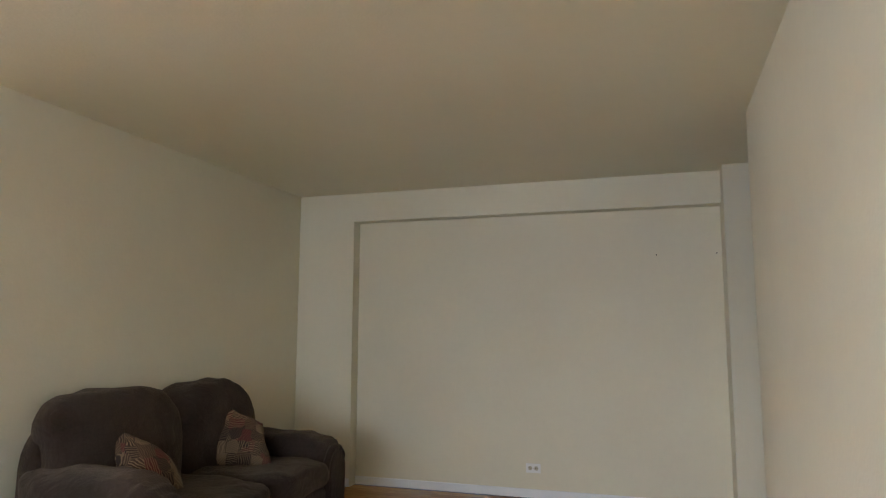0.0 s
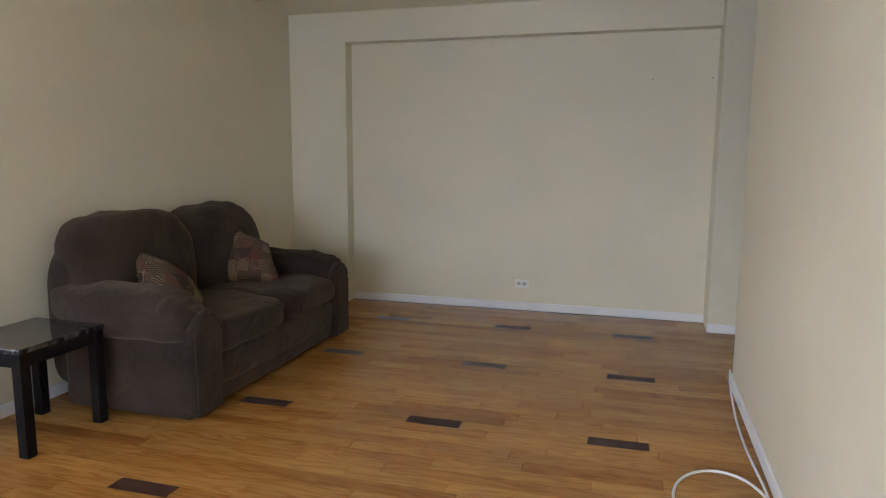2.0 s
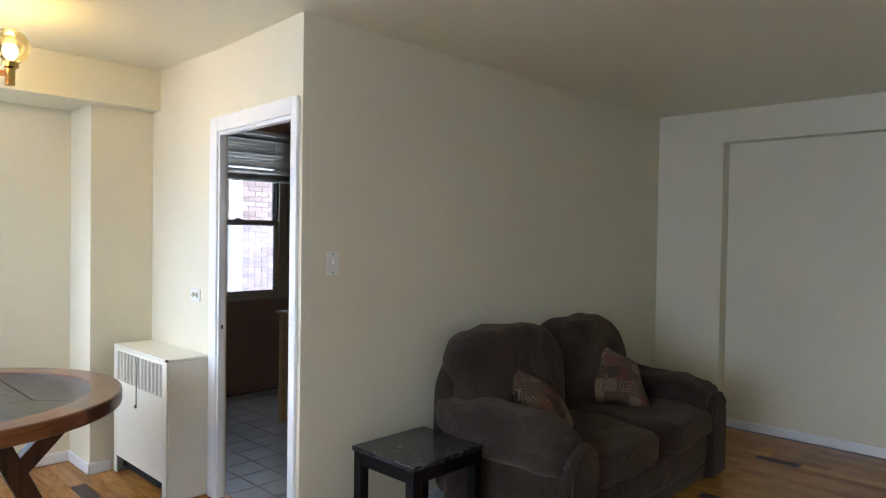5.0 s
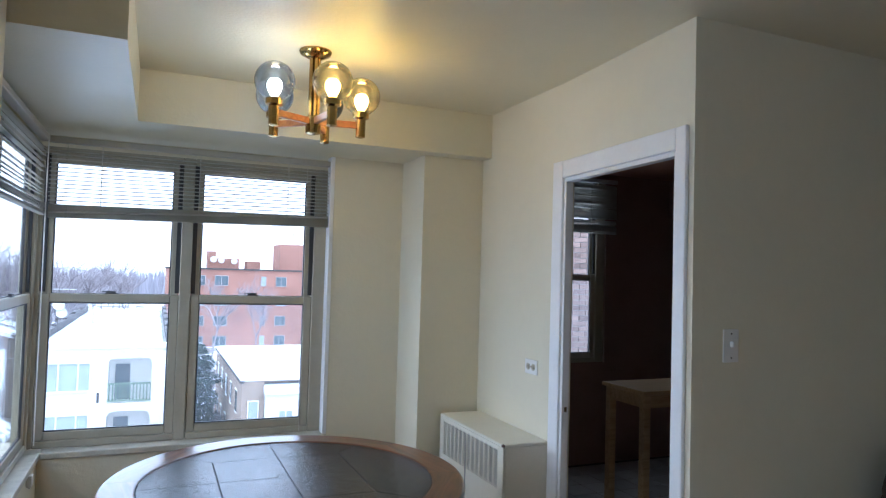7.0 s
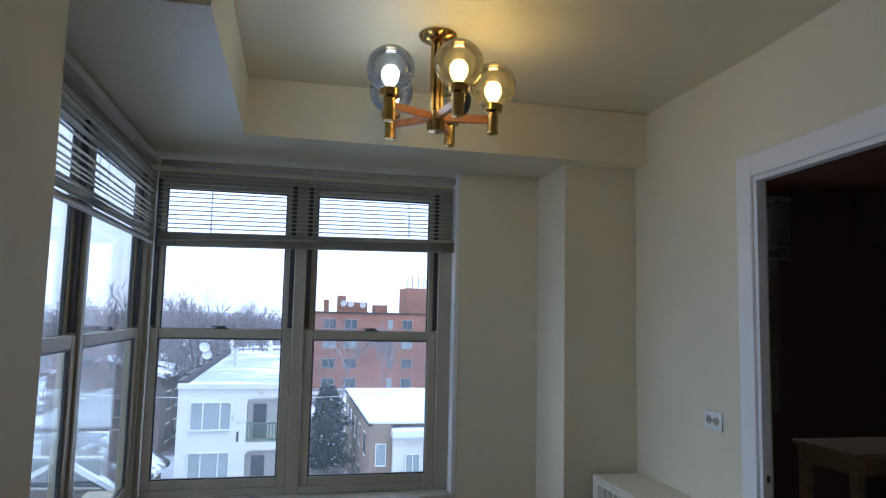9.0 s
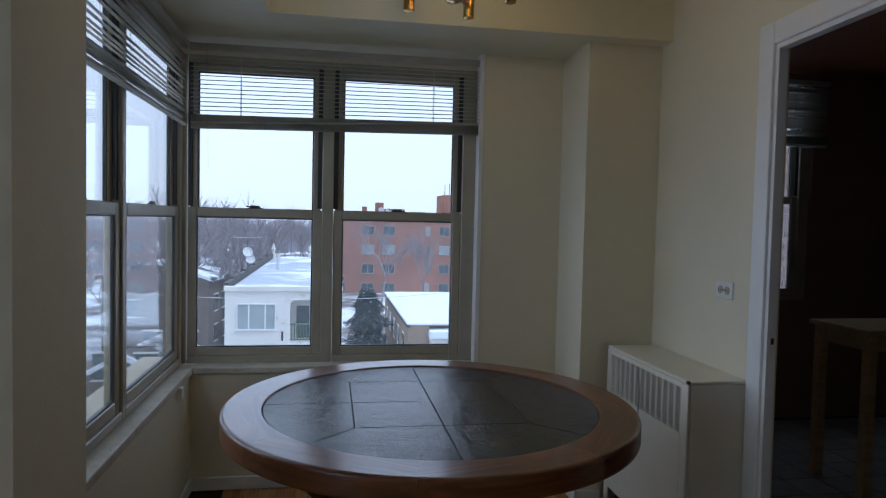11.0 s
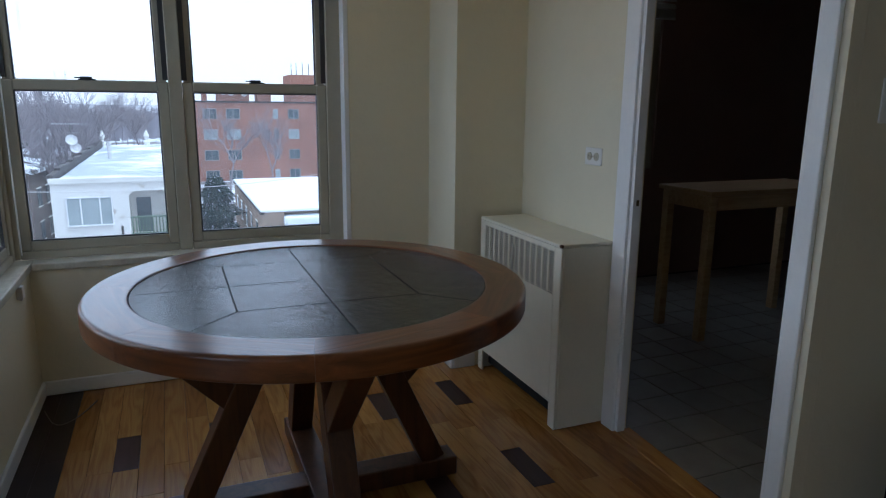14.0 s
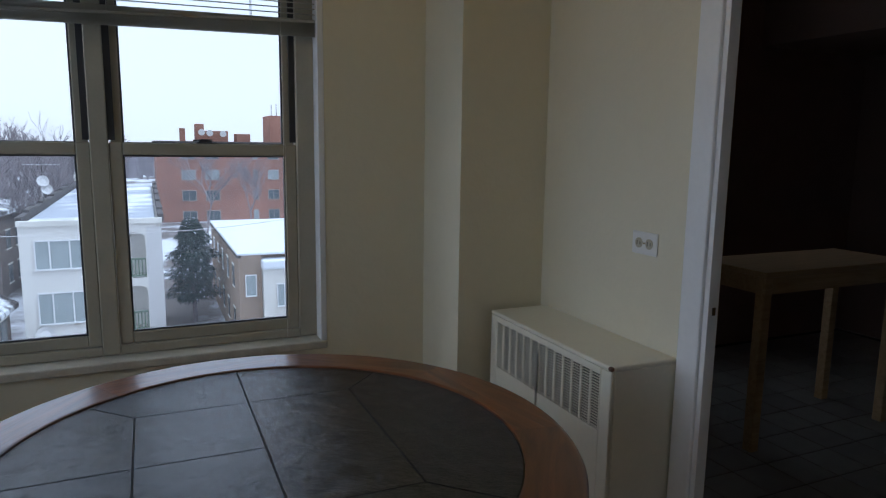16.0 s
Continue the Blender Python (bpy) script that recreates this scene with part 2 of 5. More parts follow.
DOOR_L, DOOR_R, DOOR_H = -3.298, -2.51, 2.026
BACK_Y, HALL_X = -0.6, 2.3
structure("floor", boxes((-5.6, HALL_X + 0.2, BACK_Y - 0.2, 8.3, -0.12, -0.014)), SUBFLOOR, "strip oak floor with dark brown inlaid blocks", "floor")
structure("ceiling", boxes((SOFA_X - T, HALL_X + 0.2, BACK_Y - 0.2, 8.3, H, H + 0.1), (-5.6, SOFA_X - T, 2.0, 8.3, H, H + 0.1)), CEIL, "plain off-white painted plaster ceiling", "ceiling")
structure("soffit", boxes((-4.9, -4.058, SOUTH_Y - 0.1, KD_Y, SOFF, H - 0.002), (-4.058, -2.85, SOUTH_Y - 0.1, 2.548, SOFF, H - 0.002)), CEIL, "dropped cream plaster soffit above the windows", "soffit")
structure("wall_sofa", boxes((SOFA_X - T, SOFA_X, KD_Y + TK - SKEW + 0.0005, FAR_Y + 0.12, 0, H)), CREAM, "plain cream painted plaster wall")
structure("wall_far", boxes((SOFA_X, 1.07, FAR_Y, FAR_Y + 0.12, 0, H), (SOFA_X, -1.90, FRONT_Y, FAR_Y, 0, H), (-1.90, 1.07, FRONT_Y, FAR_Y, 2.235, H), (1.07, HALL_X, 7.67, FAR_Y + 0.12, 0, H)), CREAM, "cream painted wall with a wide shallow niche")
structure("wall_right", boxes((RIGHT_X, RIGHT_X + T, BACK_Y, RIGHT_END, 0, H)), CREAM, "bare cream painted plaster wall")
structure("wall_hall", boxes((HALL_X, HALL_X + T, BACK_Y, 8.1, 0, H)), CREAM, "plain cream painted wall")
structure("wall_kitchen_door", skewed(boxes((-5.5, DOOR_L, KD_Y, KD_Y + TK, 0, H), (DOOR_L, DOOR_R, KD_Y, KD_Y + TK, DOOR_H, H), (DOOR_R, SOFA_X, KD_Y, KD_Y + TK, 0, H))), CREAM, "cream painted wall with the kitchen doorway")
structure("wall_column", boxes((WEST_X, -4.164, 4.025, KD_Y, 0, SOFF)), CREAM, "cream painted boxed-in column in the corner", "column")
# window walls
SILL = 0.612
structure("wall_west", boxes((-4.82, WEST_X, 1.85, 3.60, 0, SILL), (-4.82, WEST_X, 3.60, KD_Y, 0, SOFF)), CREAM, "cream painted wall below and beside the large window")
structure("wall_south", boxes((WEST_X, -2.83, 1.85, SOUTH_Y, 0, SILL)), CREAM, "cream painted wall below the side window")
structure("wall_stub", boxes((-2.83, -2.45, 1.85, 2.243, 0, H)), CREAM, "cream painted wall end beside the side window")
structure("wall_living_west", boxes((-2.45 - T, -2.45, BACK_Y, -0.3, 0, H), (-2.45 - T, -2.45, 1.5, 1.85, 0, H), (-2.45 - T, -2.45, -0.3, 1.5, 0, 0.62), (-2.45 - T, -2.45, -0.3, 1.5, 2.16, H)), CREAM, "cream painted wall with a side window")
structure("wall_back", boxes((-2.45, -1.9, BACK_Y - T, BACK_Y, 0, H), (0.7, HALL_X, BACK_Y - T, BACK_Y, 0, H), (-1.9, 0.7, BACK_Y - T, BACK_Y, 0, 0.6), (-1.9, 0.7, BACK_Y - T, BACK_Y, 2.2, H)), CREAM, "cream painted wall with a living room window")
structure("window_header", boxes((-4.74, -4.68, 2.0, 3.60, 2.16, H), (-4.68, -2.81, 2.0, 2.06, 2.16, H)), CREAM, "plaster band above the corner windows", "wall")
# kitchen shell
K_X = -5.4
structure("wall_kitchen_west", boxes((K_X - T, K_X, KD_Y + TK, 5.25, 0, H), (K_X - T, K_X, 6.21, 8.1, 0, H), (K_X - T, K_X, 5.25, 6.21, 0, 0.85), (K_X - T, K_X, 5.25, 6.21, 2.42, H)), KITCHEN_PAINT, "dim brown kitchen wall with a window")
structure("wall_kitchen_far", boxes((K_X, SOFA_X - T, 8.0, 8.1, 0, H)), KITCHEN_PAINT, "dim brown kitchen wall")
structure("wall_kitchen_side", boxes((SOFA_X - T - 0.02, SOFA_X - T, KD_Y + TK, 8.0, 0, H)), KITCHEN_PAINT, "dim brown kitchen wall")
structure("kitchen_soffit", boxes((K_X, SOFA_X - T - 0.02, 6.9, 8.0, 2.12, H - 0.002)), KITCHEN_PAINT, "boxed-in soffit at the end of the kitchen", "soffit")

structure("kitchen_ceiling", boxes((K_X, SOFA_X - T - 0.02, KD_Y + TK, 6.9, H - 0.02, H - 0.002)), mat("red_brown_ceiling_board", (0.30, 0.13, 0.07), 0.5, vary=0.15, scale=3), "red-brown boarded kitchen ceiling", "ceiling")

# ---- trim ----
BH, BT = 0.068, 0.014


def baseboard(name, *runs):
    bm = bmesh.new()
    for x0, x1, y0, y1 in runs:
        add_box(bm, x0, x1, y0, y1, 0.001, BH, 0.004, 1)
    return structure(name, bm, WHITE, "white painted wooden baseboard", "baseboard")


baseboard("baseboard_sofa", (SOFA_X, SOFA_X + BT, KD_Y - 0.045, FRONT_Y))
baseboard("baseboard_far", (-1.90, 1.07, FAR_Y - BT, FAR_Y), (SOFA_X + BT, -1.90, FRONT_Y - BT, FRONT_Y), (1.07 - 0.006, RIGHT_X + 0.6, 7.67 - BT, 7.67))
baseboard("baseboard_right", (RIGHT_X - BT, RIGHT_X, BACK_Y, RIGHT_END), (RIGHT_X - BT, RIGHT_X + T, RIGHT_END, RIGHT_END + BT))
baseboard("baseboard_west", (WEST_X, WEST_X + BT, SOUTH_Y, 4.025 - BT), (WEST_X, -4.164 + BT, 4.025 - BT, 4.025), (-4.164, -4.164 + BT, 4.025, 4.145))
baseboard("baseboard_south", (WEST_X + BT, -2.83, SOUTH_Y, SOUTH_Y + BT), (-2.83, -2.45, 2.243, 2.243 + BT))

# door casing with its jamb and stop
CW = 0.082
door = thing("door_1", "white painted casing of the doorless kitchen doorway", "doorway")
door["kind"] = "structure"
part("casing", skewed(box(DOOR_L - CW, DOOR_L, KD_Y - 0.018, KD_Y, 0, DOOR_H + CW, 0.005)), WHITE, door)
part("casing", skewed(box(DOOR_R, DOOR_R + 0.055, KD_Y - 0.018, KD_Y, 0, DOOR_H + CW, 0.005)), WHITE, door)
part("casing", skewed(box(DOOR_L, DOOR_R, KD_Y - 0.018, KD_Y, DOOR_H, DOOR_H + CW, 0.005)), WHITE, door)
part("jamb", skewed(box(DOOR_L - 0.002, DOOR_L + 0.018, KD_Y - 0.006, KD_Y + TK - 0.018, 0, DOOR_H, 0.002)), WHITE, door)
part("jamb", skewed(box(DOOR_R - 0.018, DOOR_R + 0.002, KD_Y - 0.006, KD_Y + TK - 0.018, 0, DOOR_H, 0.002)), WHITE, door)
part("jamb", skewed(box(DOOR_L + 0.018, DOOR_R - 0.018, KD_Y - 0.006, KD_Y + TK - 0.018, DOOR_H - 0.018, DOOR_H + 0.002, 0.002)), WHITE, door)
part("strike_plate", box(DOOR_L + 0.0181, DOOR_L + 0.0195, KD_Y + 0.008, KD_Y + 0.02, 0.945, 0.968, 0.0), mat("dark_strike_metal", (0.12, 0.09, 0.05), 0.4, metal=0.8), door, "small dark metal strike plate")


# ---- windows ----
def sash(parent, along, a0, a1, z0, z1, depth, face, rail=0.045):
    """One sash between a0 and a1 on the axis 'along' (0 x, 1 y), standing at 'face' on the other axis."""
    def bar(p0, p1, q0, q1):
        return box(p0, p1, face, face + depth, q0, q1, 0.004, 1) if along == 0 else box(face, face + depth, p0, p1, q0, q1, 0.004, 1)
    s = part("sash", bar(a0, a0 + rail, z0, z1), ALU, parent)
    part("stile", bar(a1 - rail, a1, z0, z1), ALU, s)
    part("rail", bar(a0 + rail, a1 - rail, z0, z0 + rail), ALU, s)
    part("rail", bar(a0 + rail, a1 - rail, z1 - rail, z1), ALU, s)
    m = face + depth / 2
    g = bmesh.new()
    if along == 0:
        add_box(g, a0 + rail, a1 - rail, m - 0.002, m + 0.002, z0 + rail, z1 - rail)
    else:
        add_box(g, m - 0.002, m + 0.002, a0 + rail, a1 - rail, z0 + rail, z1 - rail)
    i0, i1, j0, j1, w = a0 + rail, a1 - rail, z0 + rail, z1 - rail, 0.006
    strips = bmesh.new()
    for p, q, u, v in ((i0, i0 + w, j0, j1), (i1 - w, i1, j0, j1), (i0 + w, i1 - w, j0, j0 + w), (i0 + w, i1 - w, j1 - w, j1)):
        if along == 0:
            add_box(strips, p, q, m - 0.006, m + 0.006, u, v)
        else:
            add_box(strips, m - 0.006, m + 0.006, p, q, u, v)
    part("gasket", strips, ALU_DARK, s, "black rubber glazing strip")
    pane = part("pane", g, GLASS, s, "clear glass pane")
    pane.visible_shadow = False
    return s


def double_hung(parent, along, a0, a1, z0, z1, inner, sign, mid):
    """A pair of sashes: the lower one nearer the room. sign: the way from the room outwards."""
    d = 0.022
    inn = inner if sign > 0 else inner - d
    out = inner + 0.024 if sign > 0 else inner - 0.024 - d
    sash(parent, along, a0, a1, z0, mid + 0.022, d, inn)
    sash(parent, along, a0 + 0.006, a1 - 0.006, mid - 0.022, z1, d, out, 0.04)
    lo, hi = sorted((inner + sign * 0.052, inner + sign * 0.053))
    mesh = (a0 + 0.01, a1 - 0.01, lo, hi, z0 + 0.01, mid + 0.01) if along == 0 else (lo, hi, a0 + 0.01, a1 - 0.01, z0 + 0.01, mid + 0.01)
    part("insect_screen", box(*mesh), SCREEN, parent, "fine grey insect mesh outside the lower sash").visible_shadow = False
    c = (a0 + a1) / 2
    lz = mid + 0.022
    bm = bmesh.new()
    for p, q, r, s2, t, u in ((c - 0.035, c + 0.035, 0.0, 0.024, 0.0, 0.006), (c - 0.028, c + 0.02, 0.004, 0.018, 0.006, 0.016), (c - 0.05, c - 0.02, 0.008, 0.016, 0.008, 0.014)):
        lo, hi = (inner + r, inner + s2) if sign > 0 else (inner - s2, inner - r)
        if along == 0:
            add_box(bm, p, q, lo, hi, lz + t, lz + u, 0.002, 1)
        else:
            add_box(bm, lo, hi, p, q, lz + t, lz + u, 0.002, 1)
    part("latch", bm, ALU_DARK, parent, "dark metal sash latch")
    bm = bmesh.new()
    for e0, e1 in ((a0 - 0.001, a0 + 0.022), (a1 - 0.022, a1 + 0.001)):
        lo, hi = sorted((inner + sign * 0.006, inner + sign * 0.02))
        if along == 0:
            add_box(bm, e0, e1, lo, hi, mid + 0.03, z1)
        else:
            add_box(bm, lo, hi, e0, e1, mid + 0.03, z1)
    part("track", bm, ALU_DARK, parent, "dark sash track")


def window(name, label, along, units, lo, hi, z0, z1, inner, sign, mid=1.385):
    """A frame from lo to hi with double-hung units in it."""
    w = thing(name, label, "window")
    w["kind"] = "structure"
    f0, f1 = sorted((inner - sign * 0.010, inner + sign * 0.055))
    edges = [lo] + [v for u in units for v in u] + [hi]

    def bar(p0, p1, q0, q1):
        return box(p0, p1, f0, f1, q0, q1, 0.004, 1) if along == 0 else box(f0, f1, p0, p1, q0, q1, 0.004, 1)
    for i in range(0, len(edges), 2):
        part("frame_post", bar(edges[i], edges[i + 1] - 0.001 if i + 2 < len(edges) else edges[i + 1], z0, z1), ALU, w)
    for a, b in units:
        part("frame_rail", bar(a, b, z0, z0 + 0.035), ALU, w)
        part("frame_rail", bar(a, b, z1 - 0.035, z1), ALU, w)
        double_hung(w, along, a, b, z0 + 0.035, z1 - 0.035, inner, sign, mid)
    return w


window("window_1", "grey metal double-hung window pair with clear glass", 1, [(2.115, 2.775), (2.835, 3.505)], 2.04, 3.60, SILL + 0.01, 2.16, -4.60, -1)
window("window_2", "grey metal double-hung side window pair", 0, [(-4.54, -3.67), (-3.63, -2.92)], -4.588, -2.81, SILL + 0.01, 2.16, 2.085, -1)
window("window_3", "grey metal living room window behind the walker", 0, [(-1.86, -0.62), (-0.58, 0.66)], -1.9, 0.7, 0.6, 2.2, BACK_Y - 0.02, -1)
window("window_5", "grey metal living room side window", 1, [(-0.26, 0.58), (0.62, 1.46)], -0.3, 1.5, 0.62, 2.16, -2.50, -1)
window("window_4", "grey metal double-hung kitchen window", 1, [(5.30, 6.125)], 5.25, 6.21, 0.85, 2.42, K_X - 0.03, -1, 1.57)
sill = structure("window_sill_west", boxes((-4.61, WEST_X + 0.012, 2.163, 3.60, SILL - 0.028, SILL + 0.006), bevel=0.006), SILL_PAINT, "chipped cream painted window stool", "window sill")
structure("window_sill_south", boxes((WEST_X + 0.0125, -2.832, 2.06, SOUTH_Y + 0.012, SILL - 0.028, SILL + 0.006), (-4.60, WEST_X + 0.0125, 2.06, 2.162, SILL - 0.028, SILL + 0.006), bevel=0.006), SILL_PAINT, "chipped cream painted window stool", "window sill")
structure("window_reveal", boxes((-4.60, WEST_X + 0.004, 3.575, 3.60, SILL + 0.006, SOFF), bevel=0.003), WHITE, "white painted strip at the window edge", "trim")

# ---- materials of the things ----
def fabric(name, color, rough=0.95, sheen=0.35, rib=0.0):
    m = mat(name, color, rough, vary=0.5, scale=4.5, bump=0.4, bump_scale=220, spec=0.15, detail=7)
    b = m.node_tree.nodes["Principled BSDF"]
    b.inputs["Sheen Weight"].default_value = sheen
    b.inputs["Sheen Roughness"].default_value = 0.5
    b.inputs["Sheen Tint"].default_value = (0.62, 0.5, 0.36, 1)
    N, L = m.node_tree.nodes, m.node_tree.links
    first = [n for n in N if n.bl_idname == "ShaderNodeBump"][0]
    geo = N.new("ShaderNodeNewGeometry")
    mp = N.new("ShaderNodeMapping")
    mp.inputs["Scale"].default_value = (7, 7, 10)
    L.new(geo.outputs["Position"], mp.inputs["Vector"])
    cr = N.new("ShaderNodeTexNoise")
    cr.inputs["Scale"].default_value = 1.0
    cr.inputs["Detail"].default_value = 4
    cr.inputs["Distortion"].default_value = 1.8
    L.new(mp.outputs[0], cr.inputs["Vector"])
    bp = N.new("ShaderNodeBump")
    bp.inputs["Strength"].default_value = 0.5
    bp.inputs["Distance"].default_value = 0.022
    L.new(cr.outputs[0], bp.inputs["Height"])
    L.new(bp.outputs[0], first.inputs["Normal"])
    return m


def patchwork(name):
    """Woven patchwork: squares of brown, tan and wine, each with its own stripes."""
    m = bpy.data.materials.new(name)
    m.use_nodes = True
    N, L = m.node_tree.nodes, m.node_tree.links
    b = N["Principled BSDF"]
    b.inputs["Roughness"].default_value = 0.9
    co = N.new("ShaderNodeTexCoord")
    v = N.new("ShaderNodeTexVoronoi")
    v.distance = "CHEBYCHEV"
    v.inputs["Scale"].default_value = 13.5
    v.inputs["Randomness"].default_value = 0.6
    L.new(co.outputs["Object"], v.inputs["Vector"])
    ramp = N.new("ShaderNodeValToRGB")
    ramp.color_ramp.interpolation = "CONSTANT"
    cols = ((0.0, (0.030, 0.016, 0.010)), (0.3, (0.055, 0.030, 0.017)), (0.50, (0.085, 0.018, 0.015)), (0.66, (0.022, 0.012, 0.009)), (0.80, (0.13, 0.085, 0.046)))
    while len(ramp.color_ramp.elements) < len(cols):
        ramp.color_ramp.elements.new(0.5)
    for e, (p, c) in zip(ramp.color_ramp.elements, cols):
        e.position, e.color = p, (*c, 1)
    sep = N.new("ShaderNodeSeparateColor")
    L.new(v.outputs["Color"], sep.inputs[0])
    L.new(sep.outputs[0], ramp.inputs[0])
    rot = N.new("ShaderNodeVectorRotate")
    rot.rotation_type = "AXIS_ANGLE"
    rot.inputs["Axis"].default_value = (0.2, 0.4, 0.9)
    mul = N.new("ShaderNodeMath")
    mul.operation = "MULTIPLY"
    mul.inputs[1].default_value = 6.28
    L.new(sep.outputs[1], mul.inputs[0])
    L.new(mul.outputs[0], rot.inputs["Angle"])
    L.new(co.outputs["Object"], rot.inputs["Vector"])
    wv = N.new("ShaderNodeTexWave")
    wv.inputs["Scale"].default_value = 28.0
    wv.inputs["Distortion"].default_value = 5.5
    wv.inputs["Detail"].default_value = 1.0
    L.new(rot.outputs[0], wv.inputs["Vector"])
    st = N.new("ShaderNodeMath")
    st.operation = "GREATER_THAN"
    st.inputs[1].default_value = 0.64
    L.new(wv.outputs[1], st.inputs[0])
    mx = N.new("ShaderNodeMix")
    mx.data_type = "RGBA"
    mx.inputs[7].default_value = (0.24, 0.165, 0.088, 1)
    gate = N.new("ShaderNodeMath")
    gate.operation = "MULTIPLY"
    L.new(st.outputs[0], gate.inputs[0])
    lift = N.new("ShaderNodeMapRange")
    lift.inputs[3].default_value = 0.12
    L.new(sep.outputs[2], lift.inputs[0])
    L.new(lift.outputs[0], gate.inputs[1])
    L.new(gate.outputs[0], mx.inputs[0])
    L.new(ramp.outputs[0], mx.inputs[6])
    L.new(mx.outputs[2], b.inputs["Base Color"])
    nb = N.new("ShaderNodeTexNoise")
    nb.inputs["Scale"].default_value = 300
    bp = N.new("ShaderNodeBump")
    bp.inputs["Strength"].default_value = 0.3
    bp.inputs["Distance"].default_value = 0.004
    L.new(nb.outputs[0], bp.inputs["Height"])
    L.new(bp.outputs[0], b.inputs["Normal"])
    return m


def marble(name):
    m = mat(name, (0.02, 0.02, 0.022), 0.12, vary=0.3, scale=9)
    N, L = m.node_tree.nodes, m.node_tree.links
    b = N["Principled BSDF"]
    geo = N.new("ShaderNodeNewGeometry")
    n = N.new("ShaderNodeTexNoise")
    n.inputs["Scale"].default_value = 17
    n.inputs["Detail"].default_value = 9
    n.inputs["Distortion"].default_value = 1.6
    L.new(geo.outputs["Position"], n.inputs["Vector"])
    r = N.new("ShaderNodeValToRGB")
    r.color_ramp.elements[0].position, r.color_ramp.elements[0].color = 0.47, (0.010, 0.010, 0.011, 1)
    r.color_ramp.elements[1].position, r.color_ramp.elements[1].color = 0.72, (0.12, 0.113, 0.11, 1)
    L.new(n.outputs[0], r.inputs[0])
    L.new(r.outputs[0], b.inputs["Base Color"])
    return m


def slate(name):
    m = mat(name, (0.05, 0.055, 0.058), 0.32, vary=0.3, scale=5, obj=0.25, bump=0.0, spec=0.5)
    N, L = m.node_tree.nodes, m.node_tree.links
    b = N["Principled BSDF"]
    b.inputs["IOR"].default_value = 1.52
    geo = N.new("ShaderNodeNewGeometry")
    oi = N.new("ShaderNodeObjectInfo")
    sc = N.new("ShaderNodeVectorMath")
    sc.operation = "SCALE"
    sc.inputs[0].default_value = (13.0, 7.0, 3.0)
    L.new(oi.outputs["Random"], sc.inputs["Scale"])
    av = N.new("ShaderNodeVectorMath")
    L.new(geo.outputs["Position"], av.inputs[0])
    L.new(sc.outputs[0], av.inputs[1])
    n = N.new("ShaderNodeTexNoise")
    n.inputs["Scale"].default_value = 19
    n.inputs["Detail"].default_value = 10
    n.inputs["Roughness"].default_value = 0.68
    n.inputs["Distortion"].default_value = 0.35
    L.new(av.outputs[0], n.inputs["Vector"])
    r = N.new("ShaderNodeValToRGB")
    for e, (p, c) in zip(r.color_ramp.elements, ((0.35, (0.009, 0.011, 0.015)), (0.72, (0.030, 0.031, 0.029)))):
        e.position, e.color = p, (*c, 1)
    e = r.color_ramp.elements.new(0.82)
    e.color = (0.07, 0.046, 0.03, 1)
    L.new(n.outputs[0], r.inputs[0])
    L.new(r.outputs[0], b.inputs["Base Color"])
    rr = N.new("ShaderNodeMapRange")
    rr.inputs[1].default_value, rr.inputs[2].default_value = 0.3, 0.8
    rr.inputs[3].default_value, rr.inputs[4].default_value = 0.03, 0.13
    L.new(n.outputs[0], rr.inputs[0])
    L.new(rr.outputs[0], b.inputs["Roughness"])
    bp = N.new("ShaderNodeBump")
    bp.inputs["Strength"].default_value = 0.6
    bp.inputs["Distance"].default_value = 0.010
    fine = N.new("ShaderNodeTexNoise")
    fine.inputs["Scale"].default_value = 60
    fine.inputs["Detail"].default_value = 5
    fine.inputs["Distortion"].default_value = 0.8
    L.new(av.outputs[0], fine.inputs["Vector"])
    hsum = N.new("ShaderNodeMath")
    hsum.operation = "MULTIPLY_ADD"
    hsum.inputs[1].default_value = 0.22
    L.new(fine.outputs[0], hsum.inputs[0])
    L.new(n.outputs[0], hsum.inputs[2])
    L.new(hsum.outputs[0], bp.inputs["Height"])
    tint = N.new("ShaderNodeValToRGB")
    tint.color_ramp.interpolation = "CONSTANT"
    tc = ((0.0, (0.85, 0.95, 1.1)), (0.4, (1.25, 1.2, 0.85)), (0.62, (0.8, 0.85, 0.95)), (0.8, (1.5, 1.15, 0.8)))
    while len(tint.color_ramp.elements) < len(tc):
        tint.color_ramp.elements.new(0.5)
    for el, (pos, c) in zip(tint.color_ramp.elements, tc):
        el.position, el.color = pos, (*c, 1)
    L.new(oi.outputs["Random"], tint.inputs[0])
    tm = N.new("ShaderNodeVectorMath")
    tm.operation = "MULTIPLY"
    L.new(r.outputs[0], tm.inputs[0])
    L.new(tint.outputs[0], tm.inputs[1])
    L.new(tm.outputs[0], b.inputs["Base Color"])
    L.new(bp.outputs[0], b.inputs["Normal"])
    return m


